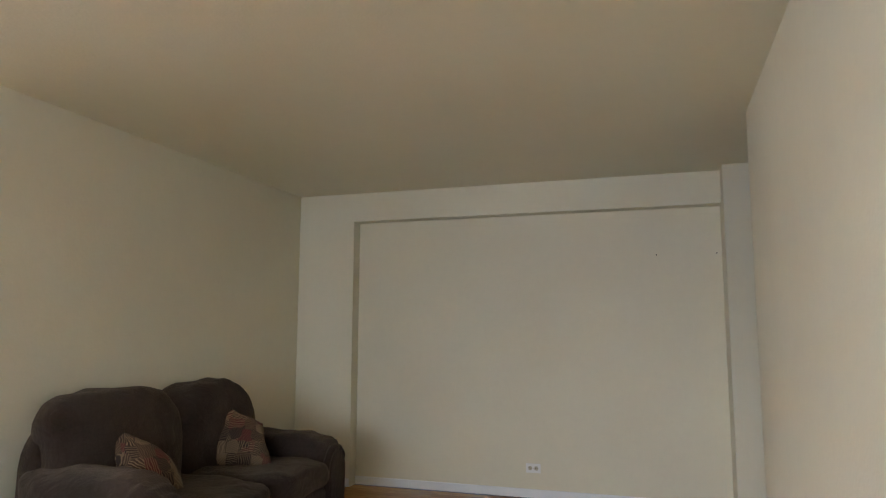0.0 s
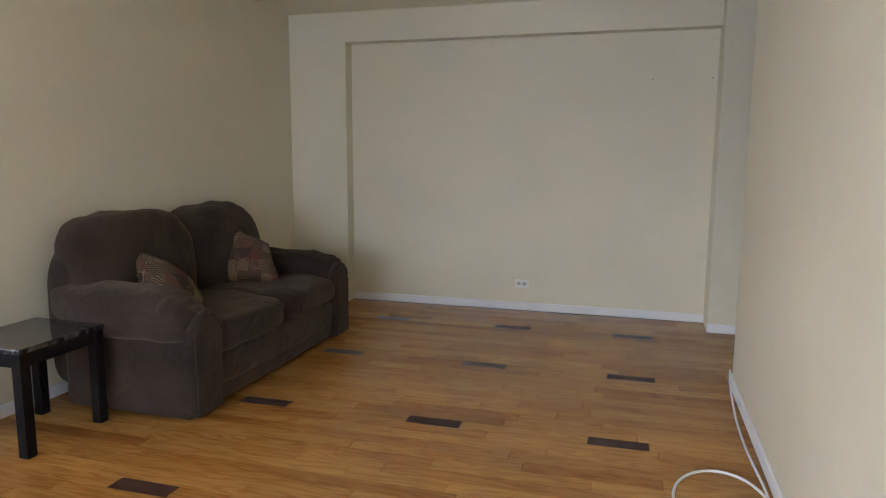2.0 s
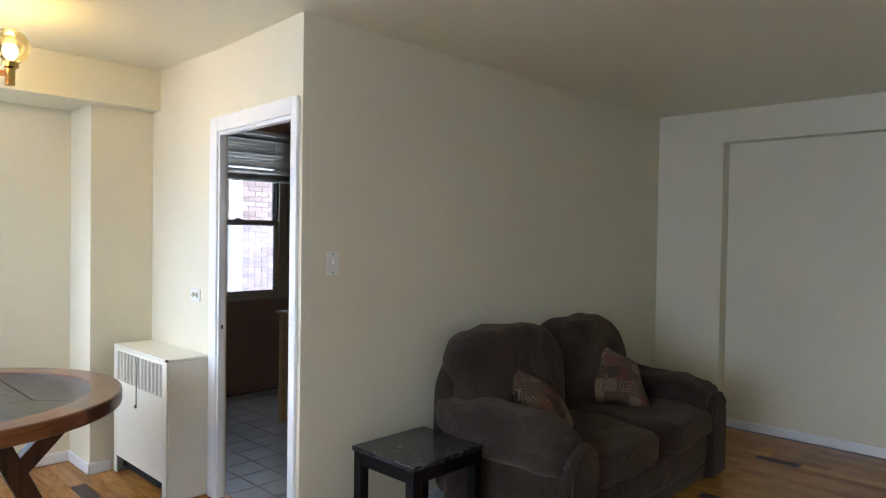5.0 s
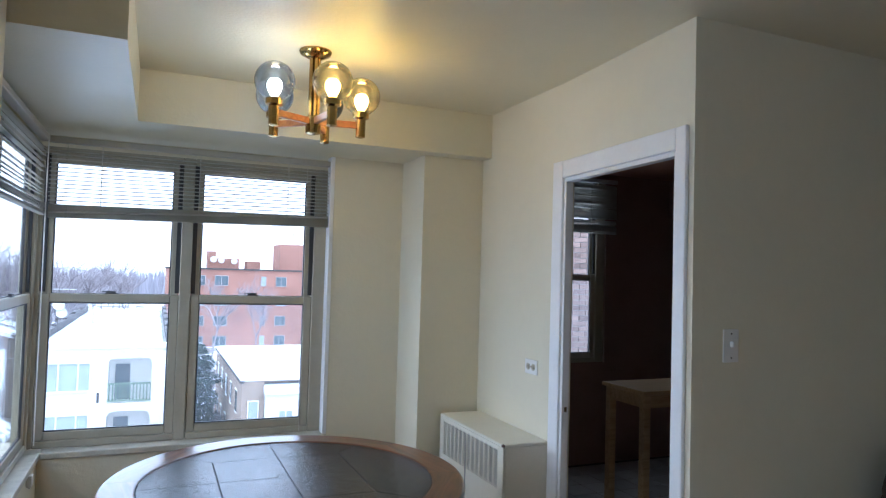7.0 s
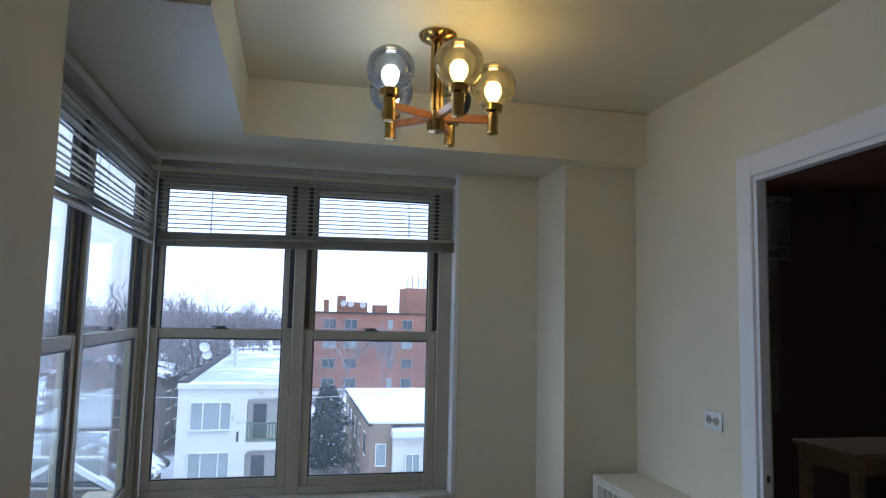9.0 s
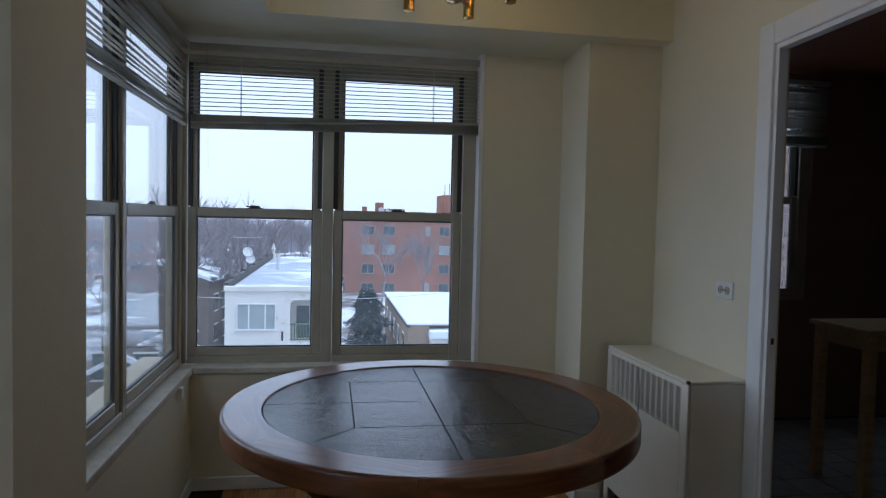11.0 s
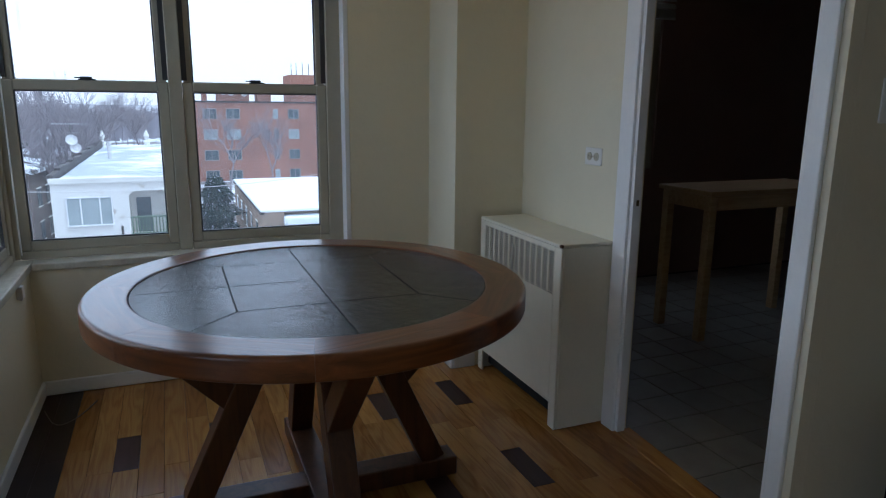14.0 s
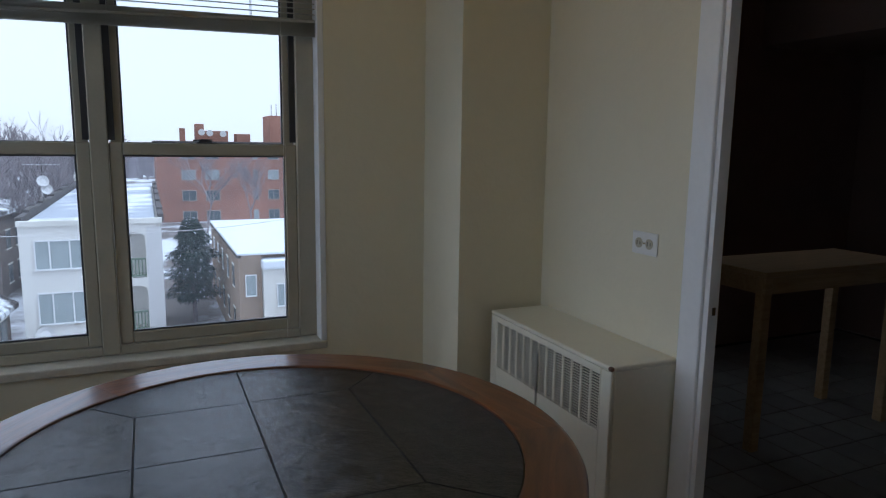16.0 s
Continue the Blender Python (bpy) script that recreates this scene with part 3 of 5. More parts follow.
SOFA_CLOTH = fabric("dark_brown_plush", (0.036, 0.0245, 0.0190), sheen=0.25)
PILLOW = patchwork("patchwork_weave")
BLACK_WOOD = wood("black_stained_wood", (0.004, 0.0035, 0.0035), (0.009, 0.008, 0.008), 0.45, axis=2)
BLACK_WOOD.node_tree.nodes["Principled BSDF"].inputs["Specular IOR Level"].default_value = 0.15
MARBLE = marble("dark_marble_laminate")
SLATE = slate("grey_slate")
GROUT = mat("dark_grout", (0.055, 0.054, 0.052), 0.9)
TABLE_WOOD = wood("red_brown_table_wood", (0.084, 0.026, 0.0075), (0.22, 0.077, 0.019), 0.30, axis=1, stretch=10, scale=8, obj=0.14, coat=0.5, bump=0.3, local=True)
LEG_WOOD = wood("dark_table_leg_wood", (0.040, 0.015, 0.007), (0.110, 0.042, 0.016), 0.38, axis=2, stretch=10, scale=8)
BRASS = mat("polished_brass", (0.40, 0.275, 0.085), 0.2, metal=1.0, vary=0.08, scale=20)
LAMP_WOOD = wood("orange_teak", (0.30, 0.11, 0.03), (0.50, 0.22, 0.07), 0.3, axis=0)
ENAMEL = mat("cream_enamelled_steel", (0.76, 0.73, 0.61), 0.34, vary=0.05, scale=4, bump=0.03, bump_scale=18)
# near-black that paints the shade in hollows: radiator inside, socket slots
BLACK = mat("black_hollow_shade", (0.012, 0.012, 0.012), 0.8)
PLASTIC = mat("white_plastic", (0.78, 0.77, 0.74), 0.35, vary=0.02)
BLIND = mat("grey_white_blind_slat", (0.62, 0.59, 0.53), 0.45, vary=0.06, scale=12)
let_through(BLIND, (0.66, 0.65, 0.58), 0.34)
IRON = mat("dark_metal_foot", (0.03, 0.028, 0.026), 0.4, metal=0.6)


def soft_box(c, s, e=0.42, wrinkle=0.0, seg=40, rings=24, fscale=5.0, sag=0.0):
    """A stuffed block: a rounded box with uneven, softly creased faces."""
    bm = bmesh.new()
    bmesh.ops.create_uvsphere(bm, u_segments=seg, v_segments=rings, radius=1.0)

    def p(v, k):
        return math.copysign(abs(v) ** k, v)
    for v in bm.verts:
        x, y, z = v.co
        ph, th = math.asin(max(-1, min(1, z))), math.atan2(y, x)
        q = Vector((p(math.cos(ph), e) * p(math.cos(th), e), p(math.cos(ph), e) * p(math.sin(th), e), p(math.sin(ph), e)))
        w = Vector((c[0] + q.x * s[0], c[1] + q.y * s[1], c[2] + q.z * s[2]))
        if sag:
            w.z -= sag * (1 - q.x * q.x) * (1 - q.y * q.y) * (1 if q.z > 0 else 0)
        if wrinkle:
            n = noise.noise_vector(w * fscale) * wrinkle + noise.noise_vector(w * fscale * 3.1) * wrinkle * 0.35
            w += n
        v.co = w
    return bm


def extruded(profile, axis, a0, a1, bevel=0.0):
    """A closed outline pushed along an axis: 0 (outline in y, z), 1 (x, z), 2 (x, y)."""
    bm = bmesh.new()
    def at(p, a):
        return (a, p[0], p[1]) if axis == 0 else (p[0], a, p[1]) if axis == 1 else (p[0], p[1], a)
    lo = [bm.verts.new(at(p, a0)) for p in profile]
    hi = [bm.verts.new(at(p, a1)) for p in profile]
    n = len(profile)
    bm.faces.new(lo)
    bm.faces.new(list(reversed(hi)))
    for i in range(n):
        bm.faces.new((lo[i], hi[i], hi[(i + 1) % n], lo[(i + 1) % n]))
    bmesh.ops.recalc_face_normals(bm, faces=bm.faces)
    if bevel:
        ring = [e for e in bm.edges if len({round(v.co[axis], 5) for v in e.verts}) == 1]
        bmesh.ops.bevel(bm, geom=ring, offset=bevel, segments=3, affect="EDGES", profile=0.5)
    return bm


def tube(points, r, seg=6, close=False):
    cu = bpy.data.curves.new("tube", "CURVE")
    cu.dimensions = "3D"
    cu.bevel_depth, cu.bevel_resolution, cu.resolution_u = r, 2, 8
    sp = cu.splines.new("NURBS")
    sp.points.add(len(points) - 1)
    for q, w in zip(sp.points, points):
        q.co = (*w, 1)
    sp.use_endpoint_u, sp.order_u = True, 4
    tmp = bpy.data.objects.new("tube", cu)
    me = bpy.data.meshes.new_from_object(tmp)
    bm = bmesh.new()
    bm.from_mesh(me)
    bpy.data.objects.remove(tmp)
    bpy.data.curves.remove(cu)
    bpy.data.meshes.remove(me)
    return bm


# ---- living room: the loveseat ----
def loveseat():
    s = thing("loveseat", "dark brown plush two-seat sofa against the cream wall", "sofa")
    y0, y1, xb, xf = 5.095, 6.89, -2.37, -1.468
    part("base", box(xb + 0.04, xf - 0.03, y0 + 0.2, y1 - 0.2, 0.03, 0.30, 0.02), SOFA_CLOTH, s, smooth=True)
    part("front_rail", soft_box((xf - 0.07, (y0 + y1) / 2, 0.205), (0.065, 0.67, 0.095), 0.3, 0.008), SOFA_CLOTH, s, smooth=True)
    part("front_panel", soft_box((xf - 0.085, (y0 + y1) / 2, 0.095), (0.065, 0.68, 0.068), 0.25, 0.004), SOFA_CLOTH, s, smooth=True)
    ym = (y0 + y1) / 2
    for a, b in ((y0 + 0.215, ym + 0.01), (ym + 0.012, y1 - 0.215)):
        part("seat_cushion", soft_box((-1.81, (a + b) / 2, 0.375), (0.385, (b - a) / 2 + 0.012, 0.105), 0.42, 0.026, sag=0.02), SOFA_CLOTH, s, smooth=True)
    part("back_frame", soft_box((-2.275, ym, 0.45), (0.10, ym - y0 - 0.01, 0.44), 0.42, 0.008), SOFA_CLOTH, s, smooth=True)
    for a, b, tall in ((y0 + 0.035, ym - 0.01, 0.978), (ym - 0.03, y1 - 0.165, 0.968)):
        bm = soft_box((-2.145, (a + b) / 2, 0.665), (0.15, (b - a) / 2 + 0.008, tall - 0.665), 0.56, 0.028, fscale=4.5)
        for v in bm.verts:
            v.co.x -= 0.16 * (v.co.z - 0.45)
            if v.co.z < 0.56:
                v.co.x += 0.06 * (0.56 - v.co.z)
        part("back_cushion", bm, SOFA_CLOTH, s, smooth=True)
    for outer, inner in ((y0, y0 + 0.255), (y1, y1 - 0.255)):
        c = (outer + inner) / 2
        d = 1 if inner > outer else -1
        half = abs(inner - outer) / 2
        prof = [(c - half * 0.93, 0.02), (c + half * 0.93, 0.02), (c + half * 0.9, 0.36)]
        prof += [(c + half * 0.96 * math.cos(i * math.pi / 10), 0.405 + 0.125 * math.sin(i * math.pi / 10)) for i in range(11)]
        prof += [(c - half * 0.9, 0.36)]
        bm = extruded(prof, 0, -2.26, xf + 0.004, 0.045)
        for v in bm.verts:
            v.co += noise.noise_vector(v.co * 5) * 0.008
        part("arm", bm, SOFA_CLOTH, s, smooth=True)
        bm = soft_box((-1.897, c - d * 0.03, 0.519), (0.403, half + 0.04, 0.116), 0.6, 0.022, 64, 40, fscale=4)
        for v in bm.verts:
            fold = math.sin((v.co.x - 0.25 * abs(v.co.y - c)) * 95 + 3 * noise.noise(v.co * 6))
            v.co.z += 0.006 * fold * max(0.0, min(1.0, (v.co.x + 1.815) / 0.2)) * max(0.0, min(1.0, (v.co.z - 0.47) / 0.08))
        for v in bm.verts:
            k = max(0.0, (v.co.x + 1.785) / 0.3)
            v.co.z -= (0.04 if d > 0 else 0.03) * k * k + (0.0 if d > 0 else 0.028)
            v.co.z += 0.03 * max(0.0, min(1.0, (-1.985 - v.co.x) / 0.35))
        part("arm_pad", bm, SOFA_CLOTH, s, smooth=True)
        fp = [(c - half * 0.74, 0.03), (c + half * 0.74, 0.03), (c + half * 0.77, 0.36)]
        fp += [(c + half * 0.78 * math.cos(i * math.pi / 12), 0.375 + 0.115 * math.sin(i * math.pi / 12)) for i in range(13)]
        fp += [(c - half * 0.77, 0.36)]
        bm = extruded(fp, 0, xf - 0.03, xf + 0.012, 0.008)
        part("arm_front", bm, SOFA_CLOTH, s, smooth=True)
        line = [(xf + 0.004, p[0], p[1]) for p in fp[1:]] + [(xf + 0.004, *fp[0])]
        part("piping", tube(line, 0.0075), SOFA_CLOTH, s, smooth=True)
        arch = [(xf - 0.018 + 0.006 * math.sin(3 * i), c + d * half * 0.94 * math.cos(i * math.pi / 14), 0.377 + 0.14 * math.sin(i * math.pi / 14)) for i in range(-2, 13)]
        part("arm_roll", tube(arch, 0.026), SOFA_CLOTH, s, smooth=True)
        for x in (-2.30, xf - 0.09):
            part("foot", lathe([(0.02, 0.0), (0.026, 0.012), (0.028, 0.034)], 14, (x, c, 0.001)), IRON, s, "short dark sofa foot")
    return s


loveseat()


def pillow(at, yaw, lean, roll, size, apex, slump, label="patchwork throw pillow in brown, tan and wine"):
    bm = bmesh.new()
    n = 22
    grid = {}
    for side in (0, 1):
        for i in range(n + 1):
            for j in range(n + 1):
                if side and (i in (0, n) or j in (0, n)):
                    grid[side, i, j] = grid[0, i, j]
                    continue
                u, w = 2 * i / n - 1, 2 * j / n - 1
                puff = ((1 - u * u) * (1 - w * w)) ** 0.42 * 0.085
                pin = 1 - 0.13 * (1 - abs(u)) * abs(w) ** 2 - 0.13 * (1 - abs(w)) * abs(u) ** 2
                z = puff * (1 if side == 0 else -1)
                co = Vector((u * size / 2 * pin, w * size / 2 * pin, z))
                up = ((1 + apex[0] * u) * (1 + apex[1] * w) / 4) ** 2
                down = ((1 + slump[0] * u) * (1 + slump[1] * w) / 4) ** 1.5
                co += Vector((apex[0], apex[1], 0)) * up * size * 0.15 - Vector((slump[0], slump[1], 0)) * down * size * 0.24
                co += noise.noise_vector(co * 9 + Vector(at)) * 0.011
                grid[side, i, j] = bm.verts.new(co)
    for side in (0, 1):
        for i in range(n):
            for j in range(n):
                f = [grid[side, i, j], grid[side, i + 1, j], grid[side, i + 1, j + 1], grid[side, i, j + 1]]
                bm.faces.new(f if side == 0 else f[::-1])
    t = thing("throw_pillow", label, "pillow", "throw pillows on the sofa")
    t.matrix_basis = pose(*at) @ pose(0, 0, 0, 0, 0, yaw) @ pose(0, 0, 0, 0, lean, 0) @ pose(0, 0, 0, 0, 0, roll)
    part("cover", bm, PILLOW, t, smooth=True)
    return t


pillow((-1.955, 5.565, 0.59), -8, 52, 82, 0.36, (-1, 1), (1, 1))
pillow((-1.955, 6.40, 0.61), -52, 52, -9, 0.42, (-1, -1), (-1, 1), "patchwork throw pillow leaning on the sofa back")


# ---- living room: the end table ----
def end_table():
    t = thing("end_table", "small black end table with a dark marble-look top", "side table")
    x0, x1, y0, y1, z = -2.32, -1.90, 4.56, 5.03, 0.487
    part("tabletop", box(x0, x1, y0, y1, z - 0.022, z, 0.004), MARBLE, t, "dark grey veined marble-look top")
    i = 0.012
    part("apron", box(x0 + i, x1 - i, y0 + i, y0 + i + 0.02, z - 0.085, z - 0.023, 0.002), BLACK_WOOD, t)
    part("apron", box(x0 + i, x1 - i, y1 - i - 0.02, y1 - i, z - 0.085, z - 0.023, 0.002), BLACK_WOOD, t)
    part("apron", box(x0 + i, x0 + i + 0.02, y0 + i + 0.021, y1 - i - 0.021, z - 0.085, z - 0.023, 0.002), BLACK_WOOD, t)
    part("apron", box(x1 - i - 0.02, x1 - i, y0 + i + 0.021, y1 - i - 0.021, z - 0.085, z - 0.023, 0.002), BLACK_WOOD, t)
    w = 0.05
    for x in (x0 + i - 0.004, x1 - i - w + 0.004):
        for y in (y0 + i - 0.004, y1 - i - w + 0.004):
            part("leg", box(x, x + w, y, y + w, 0.004, z - 0.024, 0.003), BLACK_WOOD, t)
            part("glide", cyl((x + w / 2, y + w / 2, 0.0005), (x + w / 2, y + w / 2, 0.004), 0.012, seg=12), PLASTIC, t)
    return t


end_table()


# ---- wall fittings ----
def outlet(name, label, origin, normal):
    """A duplex socket: normal is -y ('s') or +x ('e')."""
    o = thing(name, label, "electrical outlet", at=origin, turn=0 if normal == "s" else 90)
    part("plate", box(-0.058, 0.058, -0.006, -0.0005, -0.036, 0.036, 0.003), PLASTIC, o)
    for dx in (-0.024, 0.024):
        part("socket", cyl((dx, -0.006, 0), (dx, -0.0085, 0), 0.0165, seg=20), mat("ivory_socket", (0.47, 0.43, 0.32), 0.4), o, "ivory socket face")
        bm = bmesh.new()
        add_box(bm, dx - 0.008, dx - 0.0055, -0.0092, -0.0084, -0.006, 0.006)
        add_box(bm, dx + 0.0055, dx + 0.008, -0.0092, -0.0084, -0.005, 0.005)
        part("slot", bm, BLACK, o)
    part("screw", cyl((0, -0.006, 0), (0, -0.0075, 0), 0.003, seg=10), BRASS, o)
    return o


outlet("wall_outlet", "white sideways duplex outlet low in the wall niche", (-0.374, FAR_Y, 0.226), "s")
outlet("wall_outlet", "white sideways duplex outlet above the radiator cover", (-3.562, KD_Y, 1.114), "s")
sw = thing("light_switch", "white toggle light switch on the cream wall", "light switch", at=(SOFA_X, 4.517, 1.34), turn=90)
part("plate", box(-0.036, 0.036, -0.006, -0.0005, -0.058, 0.058, 0.003), PLASTIC, sw)
part("toggle", box(-0.006, 0.006, -0.02, -0.006, -0.004, 0.016, 0.002), PLASTIC, sw)
part("screw", cyl((0, -0.006, 0.042), (0, -0.0075, 0.042), 0.003, seg=10), IRON, sw)
part("screw", cyl((0, -0.006, -0.042), (0, -0.0075, -0.042), 0.003, seg=10), IRON, sw)
for x in (0.602, 1.033):
    n = thing("nail", "small dark nail sticking out of the wall", "nail", "nails in the far wall")
    part("shaft", cyl((x, FAR_Y, 1.876), (x, FAR_Y - 0.018, 1.881), 0.003, seg=8), IRON, n)
pj = thing("phone_jack", "small white surface phone jack under the sill", "phone jack")
part("case", box(-4.272, -4.228, SOUTH_Y + 0.0005, SOUTH_Y + 0.024, 0.535, 0.587, 0.003), PLASTIC, pj)
part("plug", box(-4.259, -4.241, SOUTH_Y + 0.008, SOUTH_Y + 0.018, 0.527, 0.535, 0.001), PLASTIC, pj)

cord = thing("loose_cord", "thin dark phone cord lying on the dark floor border", "cord")
part("strand", tube([(-4.33, 2.18, 0.004), (-4.27, 2.20, 0.003), (-4.19, 2.225, 0.003), (-4.155, 2.26, 0.003), (-4.185, 2.30, 0.003), (-4.25, 2.34, 0.003), (-4.37, 2.38, 0.003)], 0.0022), mat("worn_cord", (0.16, 0.13, 0.09), 0.5), cord, smooth=True)

cable = thing("cable", "white coaxial cable looped loosely on the floor", "cable")
part("lead", tube([(1.082, 6.47, 0.09), (1.07, 6.40, 0.05), (1.055, 6.1, 0.008), (1.04, 5.75, 0.007), (1.045, 5.45, 0.007), (1.062, 5.2, 0.008), (1.06, 5.0, 0.009), (0.96, 4.78, 0.008), (0.81, 4.76, 0.008), (0.70, 4.93, 0.009), (0.715, 5.16, 0.01), (0.84, 5.31, 0.012), (0.99, 5.28, 0.012), (1.07, 5.08, 0.018), (1.07, 4.8, 0.012), (1.065, 4.2, 0.008), (1.065, 3.4, 0.008)], 0.0055), PLASTIC, cable, smooth=True)


# ---- dining nook: the round table ----
TX, TY, TZ, TR, TI = -3.280, 3.163, 0.765, 0.672, 0.547


def dining_table():
    t = thing("dining_table", "round brown wooden dining table with an inlaid slate top", "table", at=(TX, TY, 0))
    prof = [(TI, TZ - 0.012), (TI, TZ - 0.002), (TI + 0.004, TZ), (TI + 0.007, TZ), (TR - 0.016, TZ), (TR - 0.011, TZ), (TR - 0.006, TZ - 0.001), (TR - 0.0025, TZ - 0.0035), (TR - 0.0005, TZ - 0.0075), (TR, TZ - 0.012), (TR, TZ - 0.016), (TR, TZ - 0.055), (TR, TZ - 0.058), (TR - 0.002, TZ - 0.064), (TR - 0.007, TZ - 0.067), (TI - 0.06, TZ - 0.067), (TI - 0.06, TZ - 0.012)]
    seg, arc = 14, math.pi / 4 - 0.0007
    bm = bmesh.new()
    rings = [[bm.verts.new((r * math.cos(arc * (i / seg - 0.5)), r * math.sin(arc * (i / seg - 0.5)), z)) for i in range(seg + 1)] for r, z in prof]
    for a, b in zip(rings, rings[1:] + rings[:1]):
        for i in range(seg):
            bm.faces.new((a[i], a[i + 1], b[i + 1], b[i]))
    bm.faces.new([ring[0] for ring in rings])
    bm.faces.new([ring[-1] for ring in reversed(rings)])
    bmesh.ops.recalc_face_normals(bm, faces=bm.faces)
    first = part("rim_segment", bm, TABLE_WOOD, t, "glossy red-brown wooden rim piece", smooth=32)
    first.matrix_basis = pose(0, 0, 0, 0, 0, 11)
    for i in range(1, 8):
        piece = new("rim_segment", first.data)
        piece.parent = t
        piece["label"] = "glossy red-brown wooden rim piece"
        piece.matrix_basis = pose(0, 0, 0, 0, 0, 11 + 45 * i)
    part("grout_bed", lathe([(TI - 0.061, TZ - 0.06), (TI - 0.061, TZ - 0.013), (TI - 0.0005, TZ - 0.0118), (TI - 0.0005, TZ - 0.006)], 64), GROUT, t, "dark grout between the slates")
    # slates: each between straight joints and the rim
    g = 0.0023
    a, b, c = -0.297, 0.248, 0.263
    k = math.sqrt(0.5)
    def lo(i, v): return (-1 if i == 0 else 0, -1 if i == 1 else 0, -(v + g))
    def hi(i, v): return (1 if i == 0 else 0, 1 if i == 1 else 0, v - g)
    # a half-plane is (nx, ny, d): nx*x + ny*y <= d
    def diag(px, py, nx, ny): return (nx * k, ny * k, (nx * px + ny * py) * k - g)
    tiles = [
        [lo(1, -c), hi(1, 0), lo(0, a), hi(0, -0.022)],
        [lo(1, -c), hi(1, 0), lo(0, -0.022), hi(0, b)],
        [lo(1, 0), hi(1, c), lo(0, a), hi(0, b)],
        [hi(0, a), hi(1, 0), diag(a, -c, 1, -1)],
        [hi(0, a), lo(1, 0), diag(a, c, 1, 1)],
        [lo(0, b), hi(1, 0), diag(b, -c, -1, -1)],
        [lo(0, b), lo(1, 0), diag(b, c, -1, 1)],
        [hi(1, -c), hi(0, -0.022), diag(a, -c, -1, 1)],
        [hi(1, -c), lo(0, -0.022), diag(b, -c, 1, 1)],
        [lo(1, c), diag(a, c, -1, -1), diag(b, c, 1, -1)],
    ]
    for planes in tiles:
        poly = [((TI - 0.004) * math.cos(2 * math.pi * i / 72), (TI - 0.004) * math.sin(2 * math.pi * i / 72)) for i in range(72)]
        for nx, ny, d in planes:
            out = []
            for (x0, y0), (x1, y1) in zip(poly, poly[1:] + poly[:1]):
                s0, s1 = nx * x0 + ny * y0 - d, nx * x1 + ny * y1 - d
                if s0 <= 0:
                    out.append((x0, y0))
                if (s0 < 0) != (s1 < 0):
                    f = s0 / (s0 - s1)
                    out.append((x0 + f * (x1 - x0), y0 + f * (y1 - y0)))
            poly = out
        if len(poly) > 2:
            bm = bmesh.new()
            top = bm.faces.new([bm.verts.new((x, y, TZ - 0.0005)) for x, y in poly])
            r = bmesh.ops.inset_region(bm, faces=[top], thickness=0.003, depth=0.0)
            ring = [v for v in bm.verts if v.is_boundary]
            for v in ring:
                v.co.z -= 0.004
            ex = bmesh.ops.extrude_edge_only(bm, edges=[e for e in bm.edges if e.is_boundary])
            for v in ex["geom"]:
                if isinstance(v, bmesh.types.BMVert):
                    v.co.z = TZ - 0.0115
            part("slate_tile", bm, SLATE, t)
    # crossed base rails and forked legs
    for turn in (0, 90):
        m = pose(0, 0, 0, 0, 0, turn)
        bm = box(-0.487, 0.487, -0.048, 0.048, 0.002, 0.072, 0.005) if turn == 0 else box(-0.487, -0.0482, -0.048, 0.048, 0.002, 0.074, 0.005)
        if turn:
            add_box(bm, 0.0482, 0.487, -0.048, 0.048, 0.002, 0.072, 0.005)
        bmesh.ops.transform(bm, matrix=m, verts=bm.verts)
        part("base_rail", bm, LEG_WOOD, t)
    for turn in (0, 90, 180, 270):
        m = pose(0, 0, 0, 0, 0, turn)
        w = 0.04

        def beam(p, q, wide):
            p, q = Vector((p[0], 0, p[1])), Vector((q[0], 0, q[1]))
            d = (q - p)
            t = w if wide > 0.04 else w - 0.004
            bm = box(-wide, wide, -t, t, 0, d.length, 0.004)
            side = d.normalized()
            mm = Matrix.Translation(p) @ Matrix(((side.z, 0, side.x, 0), (0, 1, 0, 0), (-side.x, 0, side.z, 0), (0, 0, 0, 1)))
            bmesh.ops.transform(bm, matrix=m @ mm, verts=bm.verts)
            return bm
        part("leg", beam((0.402, 0.068), (0.118, 0.69), 0.042), LEG_WOOD, t)
        part("brace", beam((0.25, 0.385), (0.545, 0.69), 0.0385), LEG_WOOD, t)
    return t


dining_table()


